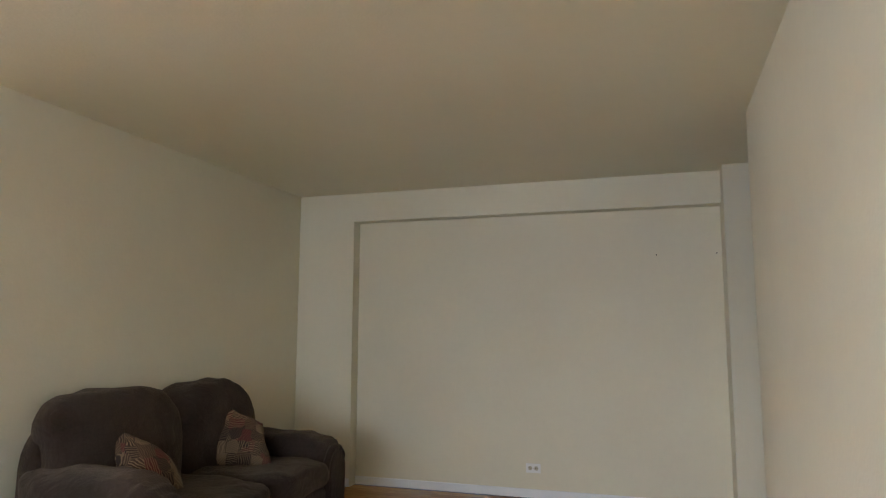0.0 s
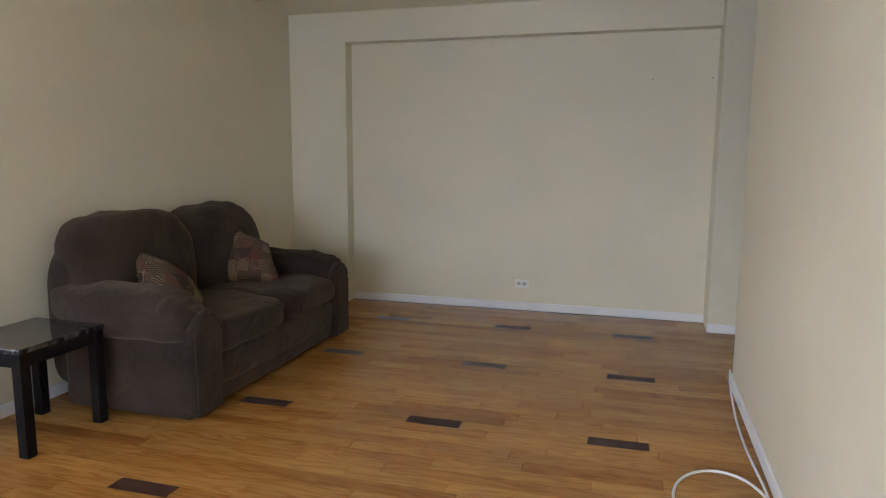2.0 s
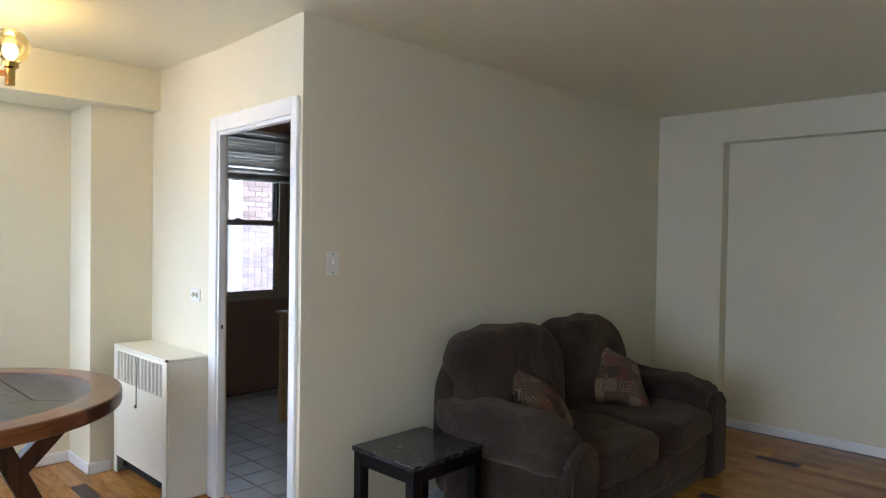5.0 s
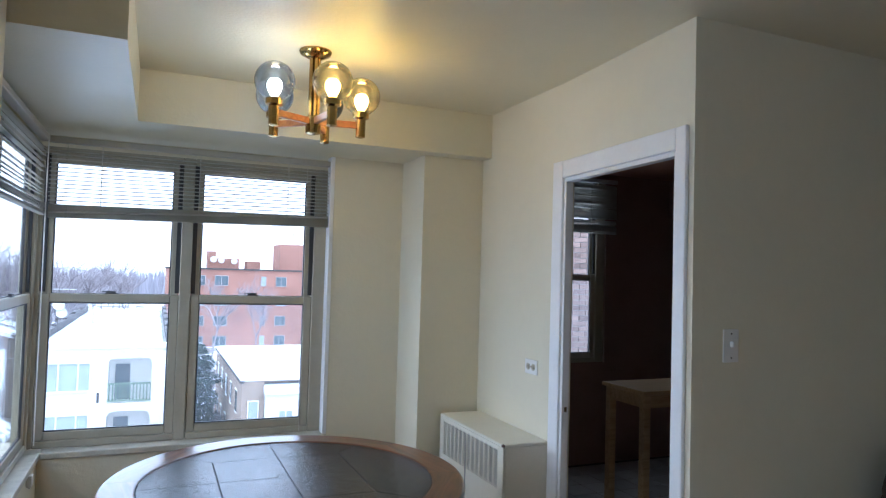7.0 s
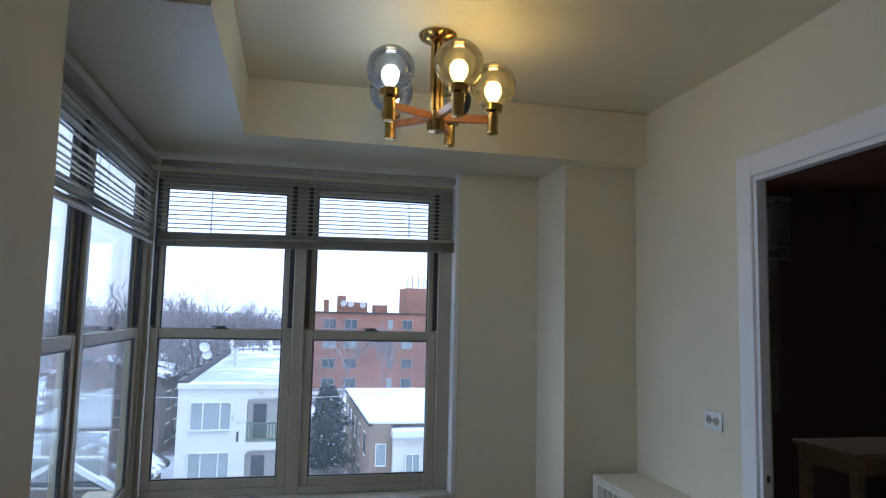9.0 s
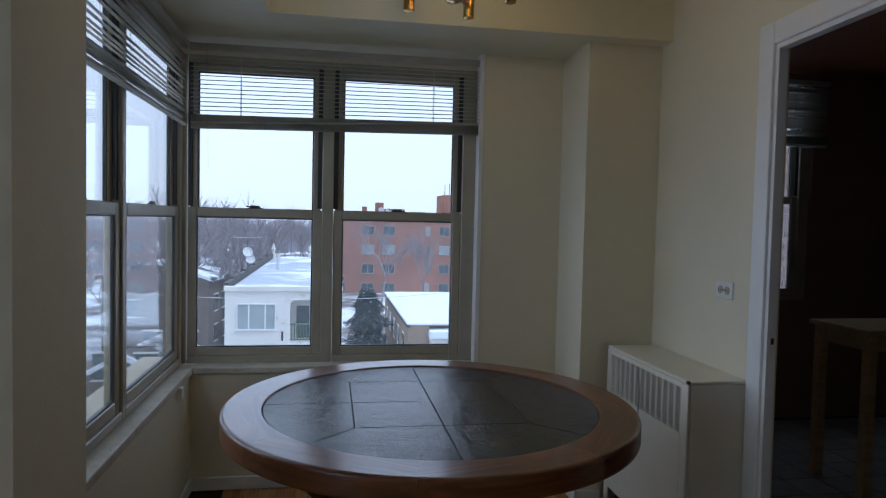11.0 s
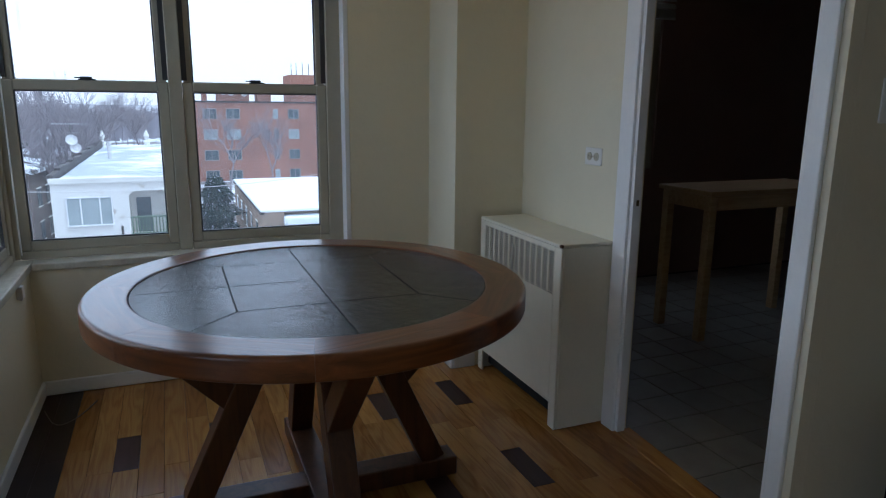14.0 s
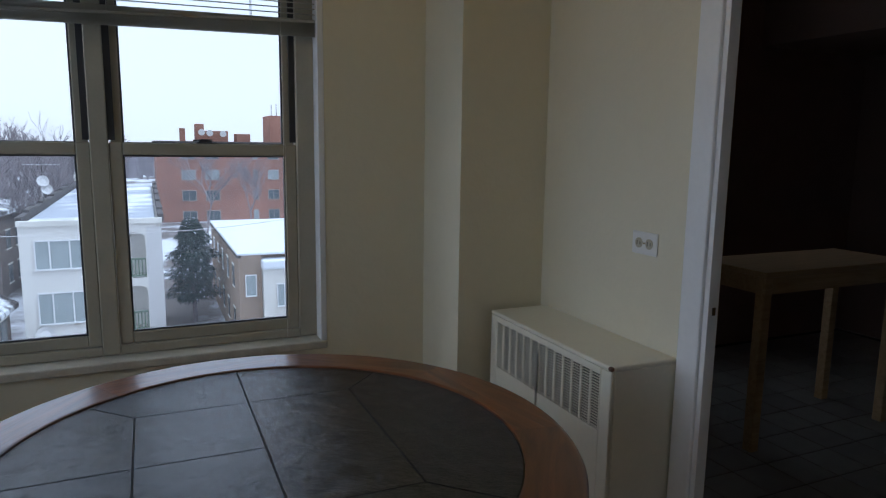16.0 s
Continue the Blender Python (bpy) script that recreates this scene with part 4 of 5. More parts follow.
# ---- dining nook: radiator cover ----
def radiator_cover():
    r = thing("radiator_cover", "cream enamelled steel radiator cover with a slotted grille", "radiator")
    x0, x1, y0, z = -4.126, -3.390, 4.150, 0.787
    th = 0.012
    part("corner_post", box(x0, x0 + 0.045, y0, y0 + th, 0.004, z - 0.014, 0.003, 1), ENAMEL, r)
    part("corner_post", box(x1 - 0.05, x1, y0, y0 + th, 0.004, z - 0.014, 0.003, 1), ENAMEL, r)
    part("front_panel", box(x0 + 0.0451, x1 - 0.0501, y0, y0 + th, 0.112, 0.575, 0.0008, 1), ENAMEL, r)
    part("top_strip", box(x0 + 0.0451, x1 - 0.0501, y0, y0 + th, 0.752, z - 0.014, 0.0008, 1), ENAMEL, r)
    part("side_panel", box(x0, x0 + th, y0 + th + 0.001, KD_Y - 0.002, 0.004, z - 0.014, 0.003, 1), ENAMEL, r)
    part("side_panel", box(x1 - th, x1, y0 + th + 0.001, KD_Y - 0.002, 0.004, z - 0.014, 0.003, 1), ENAMEL, r)
    part("top_panel", box(x0 - 0.001, x1 + 0.001, y0 - 0.001, KD_Y - 0.001, z - 0.0138, z, 0.006, 3), ENAMEL, r)
    # added black sheet: the shade behind grille and bottom gap, put in as colour
    part("inner_shadow", box(x0 + 0.02, x1 - 0.02, y0 + 0.05, y0 + 0.055, 0.03, z - 0.03), BLACK, r, "black sheet standing in for the shade inside the radiator cover")
    gx0, gx1, gz0, gz1 = x0 + 0.0456, x1 - 0.0506, 0.5755, 0.7515
    cols = 13
    step = (gx1 - gx0) / cols
    for i in range(cols + 1):
        c = gx0 + i * step
        part("grille_bar", box(max(gx0, c - 0.005), min(gx1, c + 0.005), y0 + 0.0015, y0 + 0.006, gz0, gz1), ENAMEL, r)
    rows = 20
    for j in range(rows + 1):
        c = gz0 + (gz1 - gz0) * j / rows
        part("grille_slat", box(gx0, gx1, y0 + 0.001, y0 + 0.0055, max(gz0, c - 0.0014), min(gz1, c + 0.0014)), ENAMEL, r)
    part("paint_chip", box(x1 - 0.012, x1 + 0.0035, y0 - 0.0045, y0 + 0.010, z - 0.012, z + 0.0006, 0.003, 1), mat("rusty_chip", (0.09, 0.05, 0.03), 0.9, vary=0.4, scale=60), r, "rusty chipped corner")
    part("valve_handle", box(x0 + 0.335, x0 + 0.345, y0 - 0.004, y0 - 0.0005, 0.47, 0.72, 0.0015, 1), mat("grey_metal_strip", (0.35, 0.34, 0.31), 0.4, metal=0.5), r, "thin metal damper handle")
    part("knob", lathe([(0.006, 0), (0.009, 0.004), (0.009, 0.014), (0.005, 0.018)], 12, (x0 + 0.34, y0 - 0.006, 0.455)), mat("grey_knob", (0.3, 0.29, 0.26), 0.4), r)
    return r


radiator_cover()


# ---- dining nook: ceiling lamp ----
LX, LY = -3.429, 3.232
GLOBE = glass("smoky_globe_glass", (0.46, 0.44, 0.37), 0.05, 0.06)
WARM = glow("warm_bulb", (1.0, 0.56, 0.10), 33.0)
COOL = glow("cool_bulb", (1.0, 0.97, 0.92), 13.0)
OFF = mat("unlit_bulb", (0.7, 0.68, 0.62), 0.3)


def chandelier():
    c = thing("chandelier", "five-arm brass and teak ceiling lamp with smoky glass globes", "ceiling lamp", at=(LX, LY, 0))
    part("canopy", lathe([(0.012, H - 0.040), (0.030, H - 0.034), (0.062, H - 0.018), (0.068, H - 0.006), (0.066, H - 0.0005)], 36), BRASS, c, smooth=True)
    part("stem", cyl((0, 0, 2.14), (0, 0, H - 0.03), 0.010, seg=16), BRASS, c, smooth=True)
    for i in range(6):
        a = i * math.pi / 3
        part("stem_rod", cyl((0.018 * math.cos(a), 0.018 * math.sin(a), 2.20), (0.018 * math.cos(a), 0.018 * math.sin(a), H - 0.035), 0.0065, seg=10), BRASS, c, smooth=True)
    part("hub", lathe([(0.016, 2.128), (0.030, 2.132), (0.032, 2.15), (0.030, 2.20), (0.022, 2.208)], 24), BRASS, c, smooth=True)
    r = 0.198
    for i, bulb in enumerate((WARM, WARM, OFF, COOL, COOL)):
        a = radians(9 + 72 * i)
        ux, uy = math.cos(a), math.sin(a)
        m = pose(0, 0, 0, 0, 0, math.degrees(a))
        bm = box(0.024, r - 0.012, -0.009, 0.009, 2.168, 2.196, 0.002, 1)
        bmesh.ops.transform(bm, matrix=m, verts=bm.verts)
        part("arm", bm, LAMP_WOOD, c, "orange teak arm")
        o = (r * ux, r * uy, 0)
        cup = part("cup", lathe([(0.010, 2.128), (0.021, 2.132), (0.020, 2.142), (0.020, 2.146), (0.021, 2.205), (0.026, 2.209), (0.034, 2.212), (0.034, 2.236), (0.030, 2.24)], 24, o), BRASS, c, smooth=True)
        gp = []
        R, gz = 0.080, 2.306
        for k in range(15):
            th = radians(-68 + k * (152 / 14))
            gp.append((max(0.004, R * math.cos(th)), gz + R * math.sin(th)))
        g = part("globe", lathe(gp, 32, o), GLOBE, c, "smoky clear glass globe", smooth=True)
        g.visible_shadow = False
        bp = [(0.014, 2.241), (0.016, 2.252), (0.024, 2.264), (0.0295, 2.281), (0.0285, 2.300), (0.019, 2.314), (0.003, 2.319)]
        part("bulb", lathe(bp, 14, o), bulb, c, smooth=True)
    return c


chandelier()


# ---- blinds ----
def blind(name, label, along, lo, hi, face, top, bottom, n_open, n_stack, tilt=0.36, rise=0.0):
    """Horizontal slats between lo and hi; the lower ones gathered on the bottom rail, which climbs by rise."""
    b = thing(name, label, "blind", "raised window blinds")
    w = 0.026

    def bar(p0, p1, d0, d1, z0, z1, bev=0.0):
        return box(p0, p1, face + d0, face + d1, z0, z1, bev, 1) if along == 0 else box(face + d0, face + d1, p0, p1, z0, z1, bev, 1)
    part("head_rail", bar(lo, hi, -0.02, 0.02, top - 0.03, top, 0.003), BLIND, b)
    stack = 0.0042 * n_stack
    z_stack = bottom + 0.014 + stack

    def slat():
        bm = bmesh.new()
        prof = [(-w / 2, -0.003), (-w / 4, 0.0002), (0, 0.0014), (w / 4, 0.0002), (w / 2, -0.003)]
        vs = []
        for d, z in prof:
            dz = -d * tilt
            for p in (lo + 0.004, hi - 0.004):
                vs.append(bm.verts.new((p, d, z + dz) if along == 0 else (d, p, z + dz)))
        for i in range(4):
            bm.faces.new((vs[2 * i], vs[2 * i + 1], vs[2 * i + 3], vs[2 * i + 2]))
        geom = bm.faces[:]
        bmesh.ops.solidify(bm, geom=geom, thickness=0.0008)
        me = bpy.data.meshes.new("slat")
        bm.to_mesh(me)
        bm.free()
        me.materials.append(BLIND)
        return me
    me = slat()
    zs = [z_stack + (top - 0.04 - z_stack) * (i + 1) / (n_open + 1) for i in range(n_open)]
    zs += [bottom + 0.018 + 0.0042 * i for i in range(n_stack)]
    rng = random.Random(7)
    for z in zs:
        s = new("slat", me)
        s.parent = b
        off = (0, face + rng.uniform(-0.001, 0.001), z) if along == 0 else (face + rng.uniform(-0.001, 0.001), 0, z)
        s.matrix_basis = pose(*off, rng.uniform(-0.15, 0.15), rng.uniform(-0.15, 0.15), 0)
        if rise and along == 1:
            k = rise / (hi - lo) * (top - z) / (top - bottom)
            s.matrix_basis = Matrix(((1, 0, 0, off[0]), (0, 1, 0, 0), (0, k, 1, z - k * (lo + hi) / 2), (0, 0, 0, 1)))
    rail = bar(lo + 0.004, hi - 0.004, -0.012, 0.012, bottom, bottom + 0.012, 0.003)
    for v in rail.verts:
        v.co.z += rise * (v.co.y - (lo + hi) / 2) / (hi - lo) if rise else 0.0
    part("bottom_rail", rail, BLIND, b)
    n = max(2, round((hi - lo) / 0.5))
    for i in range(n):
        p = lo + (hi - lo) * (i + 0.5) / n
        bm = bar(p - 0.0012, p + 0.0012, -0.0152, -0.0142, bottom, top - 0.03)
        q = bar(p - 0.0012, p + 0.0012, 0.0142, 0.0152, bottom, top - 0.03)
        part("ladder_cord", bm, BLIND, b)
        part("ladder_cord", q, BLIND, b)
    return b


bw = blind("window_blind", "grey-white metal blind half raised in the large window", 1, 2.135, 3.578, -4.555, 2.205, 1.842, 13, 14, 0.2, 0.055)
part("wand", cyl((-4.528, 2.225, 1.60), (-4.535, 2.215, 2.18), 0.004, seg=8), GLASS, bw, "clear plastic tilt wand")
part("pull_cord", tube([(-4.53, 3.44, 2.18), (-4.528, 3.445, 1.6), (-4.53, 3.44, 1.0), (-4.526, 3.442, 0.64)], 0.0013), BLIND, bw)
bs = blind("window_blind", "grey-white metal blind half raised in the side window", 0, -4.535, -2.83, 2.118, 2.205, 1.80, 12, 14)
part("pull_cord", tube([(-4.50, 2.137, 2.18), (-4.498, 2.135, 1.75), (-4.496, 2.14, 1.3), (-4.49, 2.137, 1.0), (-4.50, 2.137, 0.66)], 0.003), PLASTIC, bs)
blind("window_blind", "closed-slat blind raised in the kitchen window", 1, 5.22, 6.29, K_X + 0.03, 2.41, 1.955, 27, 10, 1.0)


# ---- kitchen, as far as it shows ----
PALE_WOOD = wood("pale_pine", (0.42, 0.27, 0.12), (0.60, 0.42, 0.21), 0.4, axis=1)


def kitchen_table():
    t = thing("kitchen_table", "pale pine kitchen table with square legs", "table")
    x0, x1, y0, y1, z = -4.43, -4.0, 5.47, 6.5, 0.868
    part("tabletop", box(x0, x1, y0, y1, z - 0.026, z, 0.005), PALE_WOOD, t)
    i, w = 0.02, 0.05
    part("apron", box(x0 + i + w, x1 - i - w, y0 + i + 0.01, y0 + i + 0.03, z - 0.11, z - 0.027), PALE_WOOD, t)
    part("apron", box(x0 + i + w, x1 - i - w, y1 - i - 0.03, y1 - i - 0.01, z - 0.11, z - 0.027), PALE_WOOD, t)
    part("apron", box(x0 + i + 0.01, x0 + i + 0.03, y0 + i + w, y1 - i - w, z - 0.11, z - 0.027), PALE_WOOD, t)
    part("apron", box(x1 - i - 0.03, x1 - i - 0.01, y0 + i + w, y1 - i - w, z - 0.11, z - 0.027), PALE_WOOD, t)
    for x in (x0 + i, x1 - i - w):
        for y in (y0 + i, y1 - i - w):
            part("leg", box(x, x + w, y, y + w, 0.0, z - 0.027, 0.004), PALE_WOOD, t)
    return t


kitchen_table()


def tall_cabinet():
    c = thing("kitchen_cabinet", "tall black kitchen cabinet deep in the dim kitchen", "cabinet")
    x0, x1, y0, y1, z = -3.30, SOFA_X - T - 0.025, 5.44, 6.05, 1.75
    body = mat("black_laminate", (0.018, 0.016, 0.015), 0.4, vary=0.15, scale=5)
    part("plinth", box(x0 + 0.04, x1, y0 + 0.02, y1 - 0.02, 0.003, 0.09, 0.002), body, c)
    part("body", box(x0 + 0.021, x1, y0, y1, 0.0905, z, 0.004), body, c)
    for z0, z1, hz in ((0.10, 0.92, 0.80), (0.93, z - 0.005, 1.06)):
        door = part("door", box(x0, x0 + 0.02, y0 + 0.003, y1 - 0.003, z0, z1, 0.003), body, c)
        part("handle", tube([(x0 - 0.001, y0 + 0.05, hz - 0.06), (x0 - 0.03, y0 + 0.05, hz - 0.05), (x0 - 0.03, y0 + 0.05, hz + 0.05), (x0 - 0.001, y0 + 0.05, hz + 0.06)], 0.006), IRON, door, "dark metal handle")
    return c


tall_cabinet()

# ---- outdoors ----
GZ = -10.65
SNOW = mat("packed_snow", (0.80, 0.83, 0.87), 0.8, vary=0.06, scale=0.4, bump=0.4, bump_scale=2.0)
STUCCO = mat("white_painted_stucco", (0.72, 0.70, 0.64), 0.8, vary=0.12, scale=0.6, bump=0.2, bump_scale=8)
SIDING = mat("pale_grey_siding", (0.62, 0.61, 0.60), 0.7, vary=0.05, scale=0.8)
RED_BRICK = mat("red_brick_far", (0.30, 0.155, 0.112), 0.85, vary=0.2, scale=0.35)
TAN_BRICK = mat("tan_brick", (0.30, 0.23, 0.17), 0.85, vary=0.14, scale=1.2, bump=0.3, bump_scale=9)
BROWN_BRICK = mat("brown_brick", (0.16, 0.13, 0.112), 0.85, vary=0.2, scale=0.9)
COPING = mat("dark_coping", (0.07, 0.06, 0.055), 0.8, vary=0.25, scale=2)
FAR_GLASS = mat("dim_far_window", (0.10, 0.12, 0.13), 0.15, vary=0.2, scale=0.7)
CURTAIN_GLASS = mat("curtained_window", (0.34, 0.38, 0.38), 0.2, vary=0.15, scale=0.9)
DULL_FRAME = mat("dull_grey_frame", (0.40, 0.38, 0.36), 0.7, vary=0.1)
GREEN_RAIL = mat("green_painted_rail", (0.14, 0.19, 0.13), 0.7, vary=0.15)
BARK = mat("bare_bark", (0.25, 0.22, 0.225), 0.9, vary=0.2, scale=1.0)
NEEDLES = mat("dark_needles", (0.040, 0.056, 0.046), 0.9, vary=0.35, scale=3, island=0.4, spec=0.1)



def patchy(name, over, under, scale, level, soft=0.04):
    """Snow lying in patches over what it covers."""
    m = bpy.data.materials.new(name)
    m.use_nodes = True
    N, L = m.node_tree.nodes, m.node_tree.links
    b = N["Principled BSDF"]
    b.inputs["Roughness"].default_value = 0.85
    geo = N.new("ShaderNodeNewGeometry")
    n = N.new("ShaderNodeTexNoise")
    n.inputs["Scale"].default_value = scale
    n.inputs["Detail"].default_value = 7
    n.inputs["Roughness"].default_value = 0.6
    L.new(geo.outputs["Position"], n.inputs["Vector"])
    r = N.new("ShaderNodeValToRGB")
    r.color_ramp.elements[0].position, r.color_ramp.elements[0].color = level - soft, (*under, 1)
    r.color_ramp.elements[1].position, r.color_ramp.elements[1].color = level + soft, (*over, 1)
    L.new(n.outputs[0], r.inputs[0])
    L.new(r.outputs[0], b.inputs["Base Color"])
    return m


YARD = patchy("snowy_yards", (0.74, 0.77, 0.82), (0.16, 0.14, 0.13), 0.09, 0.50)
SNOWY_SHINGLES = patchy("patchy_snow_on_shingles", (0.78, 0.81, 0.85), (0.09, 0.08, 0.08), 0.35, 0.47)
PEELING = patchy("peeling_white_paint", (0.74, 0.72, 0.67), (0.44, 0.39, 0.32), 1.1, 0.34, 0.05)
ROOF_SNOW = patchy("wind_worn_roof_snow", (0.84, 0.87, 0.91), (0.42, 0.45, 0.51), 0.22, 0.50, 0.05)
structure("ground", boxes((-2500, 2500, -2500, 2500, GZ - 0.5, GZ)), YARD, "snow-covered ground between the buildings", "ground")


def facade_window(parent, x, y0, y1, z0, z1, pane_mat=FAR_GLASS, bars=(), frame_mat=WHITE, d=0.08):
    """A window on a wall that faces +x."""
    w = part("window", box(x - 0.05, x + 0.02, y0, y1, z0, z1), pane_mat, parent)
    t = 0.07 if y1 - y0 > 1.6 else 0.05
    bm = boxes((x + 0.02, x + d, y0 - t, y1 + t, z1, z1 + t), (x + 0.02, x + d + 0.05, y0 - t, y1 + t, z0 - t, z0), (x + 0.02, x + d, y0 - t, y0, z0, z1), (x + 0.02, x + d, y1, y1 + t, z0, z1))
    for b in bars:
        yb = y0 + b * (y1 - y0)
        add_box(bm, x + 0.02, x + d, yb - t / 2, yb + t / 2, z0, z1)
    part("frame", bm, frame_mat, w)
    return w


def white_house():
    h = thing("white_house", "white two-storey house with a flat snowy roof", "house", at=(0, -0.06, -0.52))
    X, B = -44.0, -78.0
    y0, y1, top = -3.55, 3.65, -2.75
    part("wall", boxes((B, X - 1.4, y0, y1, GZ, top), (X - 1.4, X, y0, 0.42, GZ, top), (X - 1.4, X, 2.75, y1, GZ, top), (X - 1.4, X, 0.42, 2.75, -3.28, top), (X - 1.4, X, 0.42, 2.75, -6.42, -5.95), (X - 1.4, X, 0.42, 2.75, GZ, -9.1)), PEELING, h)
    fil = bmesh.new()
    for zt in (-3.28, -6.42):
        for yy, s in ((0.42, 1), (2.75, -1)):
            pts = [(yy, zt), (yy + s * 0.42, zt)] + [(yy + s * (0.42 - 0.42 * math.sin(a)), zt - 0.42 + 0.42 * math.cos(a)) for a in (0.3, 0.7, 1.1, 1.57)]
            e = extruded(pts, 0, X - 0.25, X - 0.001)
            me = bpy.data.meshes.new("tmp")
            e.to_mesh(me)
            e.free()
            fil.from_mesh(me)
            bpy.data.meshes.remove(me)
    part("arch_corner", fil, STUCCO, h)
    bm = bmesh.new()
    for i in range(26):
        z = GZ + 0.3 + i * 0.285
        add_box(bm, X, X + 0.02, 2.8, y1, z, z + 0.265)
    part("siding", bm, SIDING, h, "pale grey clapboard strip")
    roof = part("roof", box(B + 0.3, X - 0.3, y0 + 0.3, y1 - 0.3, top, top + 0.16, 0.05), ROOF_SNOW, h, "flat roof under snow")
    part("cornice", boxes((X - 0.3, X + 0.12, y0 - 0.05, y1 + 0.05, top, top + 0.28)), STUCCO, h)
    for yy in (y0, y1):
        bm = bmesh.new()
        for i in range(11):
            xs = X - 0.4 - i * 3.0
            add_box(bm, xs - 3.0, xs, yy - 0.16, yy + 0.16, top, top + 0.45 + 0.12 * (i % 2) + 0.02 * i)
        part("parapet", bm, COPING, h, "dark stepped parapet coping")
    part("vent_pipe", cyl((-60, -1.55, top), (-60, -1.55, top + 1.5), 0.16, seg=12), SIDING, h)
    for yy in (-3.4, 0.7):
        part("finial", lathe([(0.25, 0), (0.3, 0.5), (0.12, 0.7), (0.28, 1.1), (0.05, 1.7)], 12, (B + 0.6, yy, top)), STUCCO, h)
    for z0, z1 in ((-5.15, -3.6), (-8.25, -6.55)):
        facade_window(h, X, -2.78, -0.52, z0, z1, CURTAIN_GLASS, (0.3, 0.74))
    for z0 in (-5.95, -9.1):
        rail = part("balcony_rail", boxes((X - 0.12, X - 0.04, 0.42, 2.75, z0 + 1.05, z0 + 1.15), (X - 0.12, X - 0.04, 0.42, 2.75, z0 + 0.08, z0 + 0.16)), GREEN_RAIL, h, "green wooden balcony railing")
        bm = bmesh.new()
        for i in range(13):
            yy = 0.48 + i * 0.183
            add_box(bm, X - 0.11, X - 0.05, yy, yy + 0.07, z0 + 0.16, z0 + 1.05)
        part("baluster", bm, GREEN_RAIL, rail)
        part("balcony_door", box(X - 1.41, X - 1.34, 0.75, 1.55, z0, z0 + 2.1), FAR_GLASS, h)
    part("stain", box(X, X + 0.012, -0.12, 0.02, -5.9, -5.3), COPING, h, "dark utility box on the wall")
    dish = part("satellite_dish", lathe([(0.03, 0), (0.3, 0.06), (0.5, 0.2), (0.52, 0.21), (0.3, 0.09)], 18), SIDING, h)
    dish.matrix_basis = pose(X + 0.3, -2.6, -8.9, 0, 70, 20)
    mast = part("antenna_mast", cyl((-54, -3.4, top), (-54, -3.4, top + 3.15), 0.03, seg=8), COPING, h)
    bm = boxes((-54.02, -53.98, -4.5, -2.3, top + 3.0, top + 3.03))
    for i in range(9):
        yy = -4.45 + i * 0.26
        add_box(bm, -54.5 + 0.03 * i, -53.5 - 0.03 * i, yy - 0.012, yy + 0.012, top + 3.03, top + 3.05)
    add_box(bm, -54.02, -53.98, -3.7, -2.9, top + 2.4, top + 2.43)
    part("aerial", bm, SIDING, mast, "thin metal television aerial")
    for dz, r in ((1.9, 0.36), (1.35, 0.34)):
        d2 = part("satellite_dish", lathe([(0.03, 0), (r * 0.6, 0.05), (r, 0.16), (r + 0.02, 0.17), (r * 0.5, 0.07)], 18), SIDING, mast, "pale satellite dish")
        d2.matrix_basis = pose(-53.9, -3.4 + (0.0 if dz > 1.5 else 0.2), top + dz, 0, 70, 15)
    return h


white_house()


def apartment_block():
    a = thing("apartment_building", "large red brick apartment block with flat roof", "building", at=(0, -0.3, -0.6))
    X, top = -110.0, 1.85
    part("wall", boxes((X - 22, X, 4.6, 46, GZ, top)), RED_BRICK, a)
    part("roof", box(X - 22.2, X + 0.15, 4.4, 46.2, top, top + 0.25), COPING, a)
    part("stair_tower", boxes((X - 9, X - 2, 21.6, 27.0, top + 0.25, 6.3)), RED_BRICK, a)
    part("penthouse", boxes((X - 8, X - 4, 10.6, 11.8, top + 0.25, 4.8), (X - 8, X - 4, 11.8, 15.4, top + 0.25, 3.75)), RED_BRICK, a)
    part("chimney", boxes((X - 7, X - 5.5, 8.3, 9.1, top + 0.25, 4.1)), RED_BRICK, a)
    part("bulkhead", boxes((X - 8, X - 4, 16.7, 18.8, top + 0.25, 3.35)), RED_BRICK, a)
    bm = bmesh.new()
    for yy, zz in ((11.4, 3.5), (12.6, 3.4), (14.6, 3.3)):
        add_cyl(bm, (X - 3.6, yy, zz), (X - 3.5, yy, zz), 0.5, seg=14)
    part("satellite_dish", bm, SIDING, a)
    bm = bmesh.new()
    for yy in (22.2, 23.0, 24.0, 25.0):
        add_cyl(bm, (X - 4, yy, 6.3), (X - 4, yy, 8.3 + 0.3 * math.sin(yy * 3)), 0.06, seg=5)
    part("antenna", bm, COPING, a)
    for k in range(4):
        z1 = 0.9 - 3.12 * k
        for y0, y1 in ((8.1, 10.0), (11.5, 13.4), (18.5, 19.2), (20.8, 22.4), (26.0, 27.9), (30.0, 31.9), (36.0, 37.9)):
            facade_window(a, X, y0, y1, z1 - 1.45, z1, CURTAIN_GLASS if (k + int(y0)) % 3 == 0 else FAR_GLASS, (0.5,) if y1 - y0 > 1 else (), DULL_FRAME, 0.1)
    return a


apartment_block()


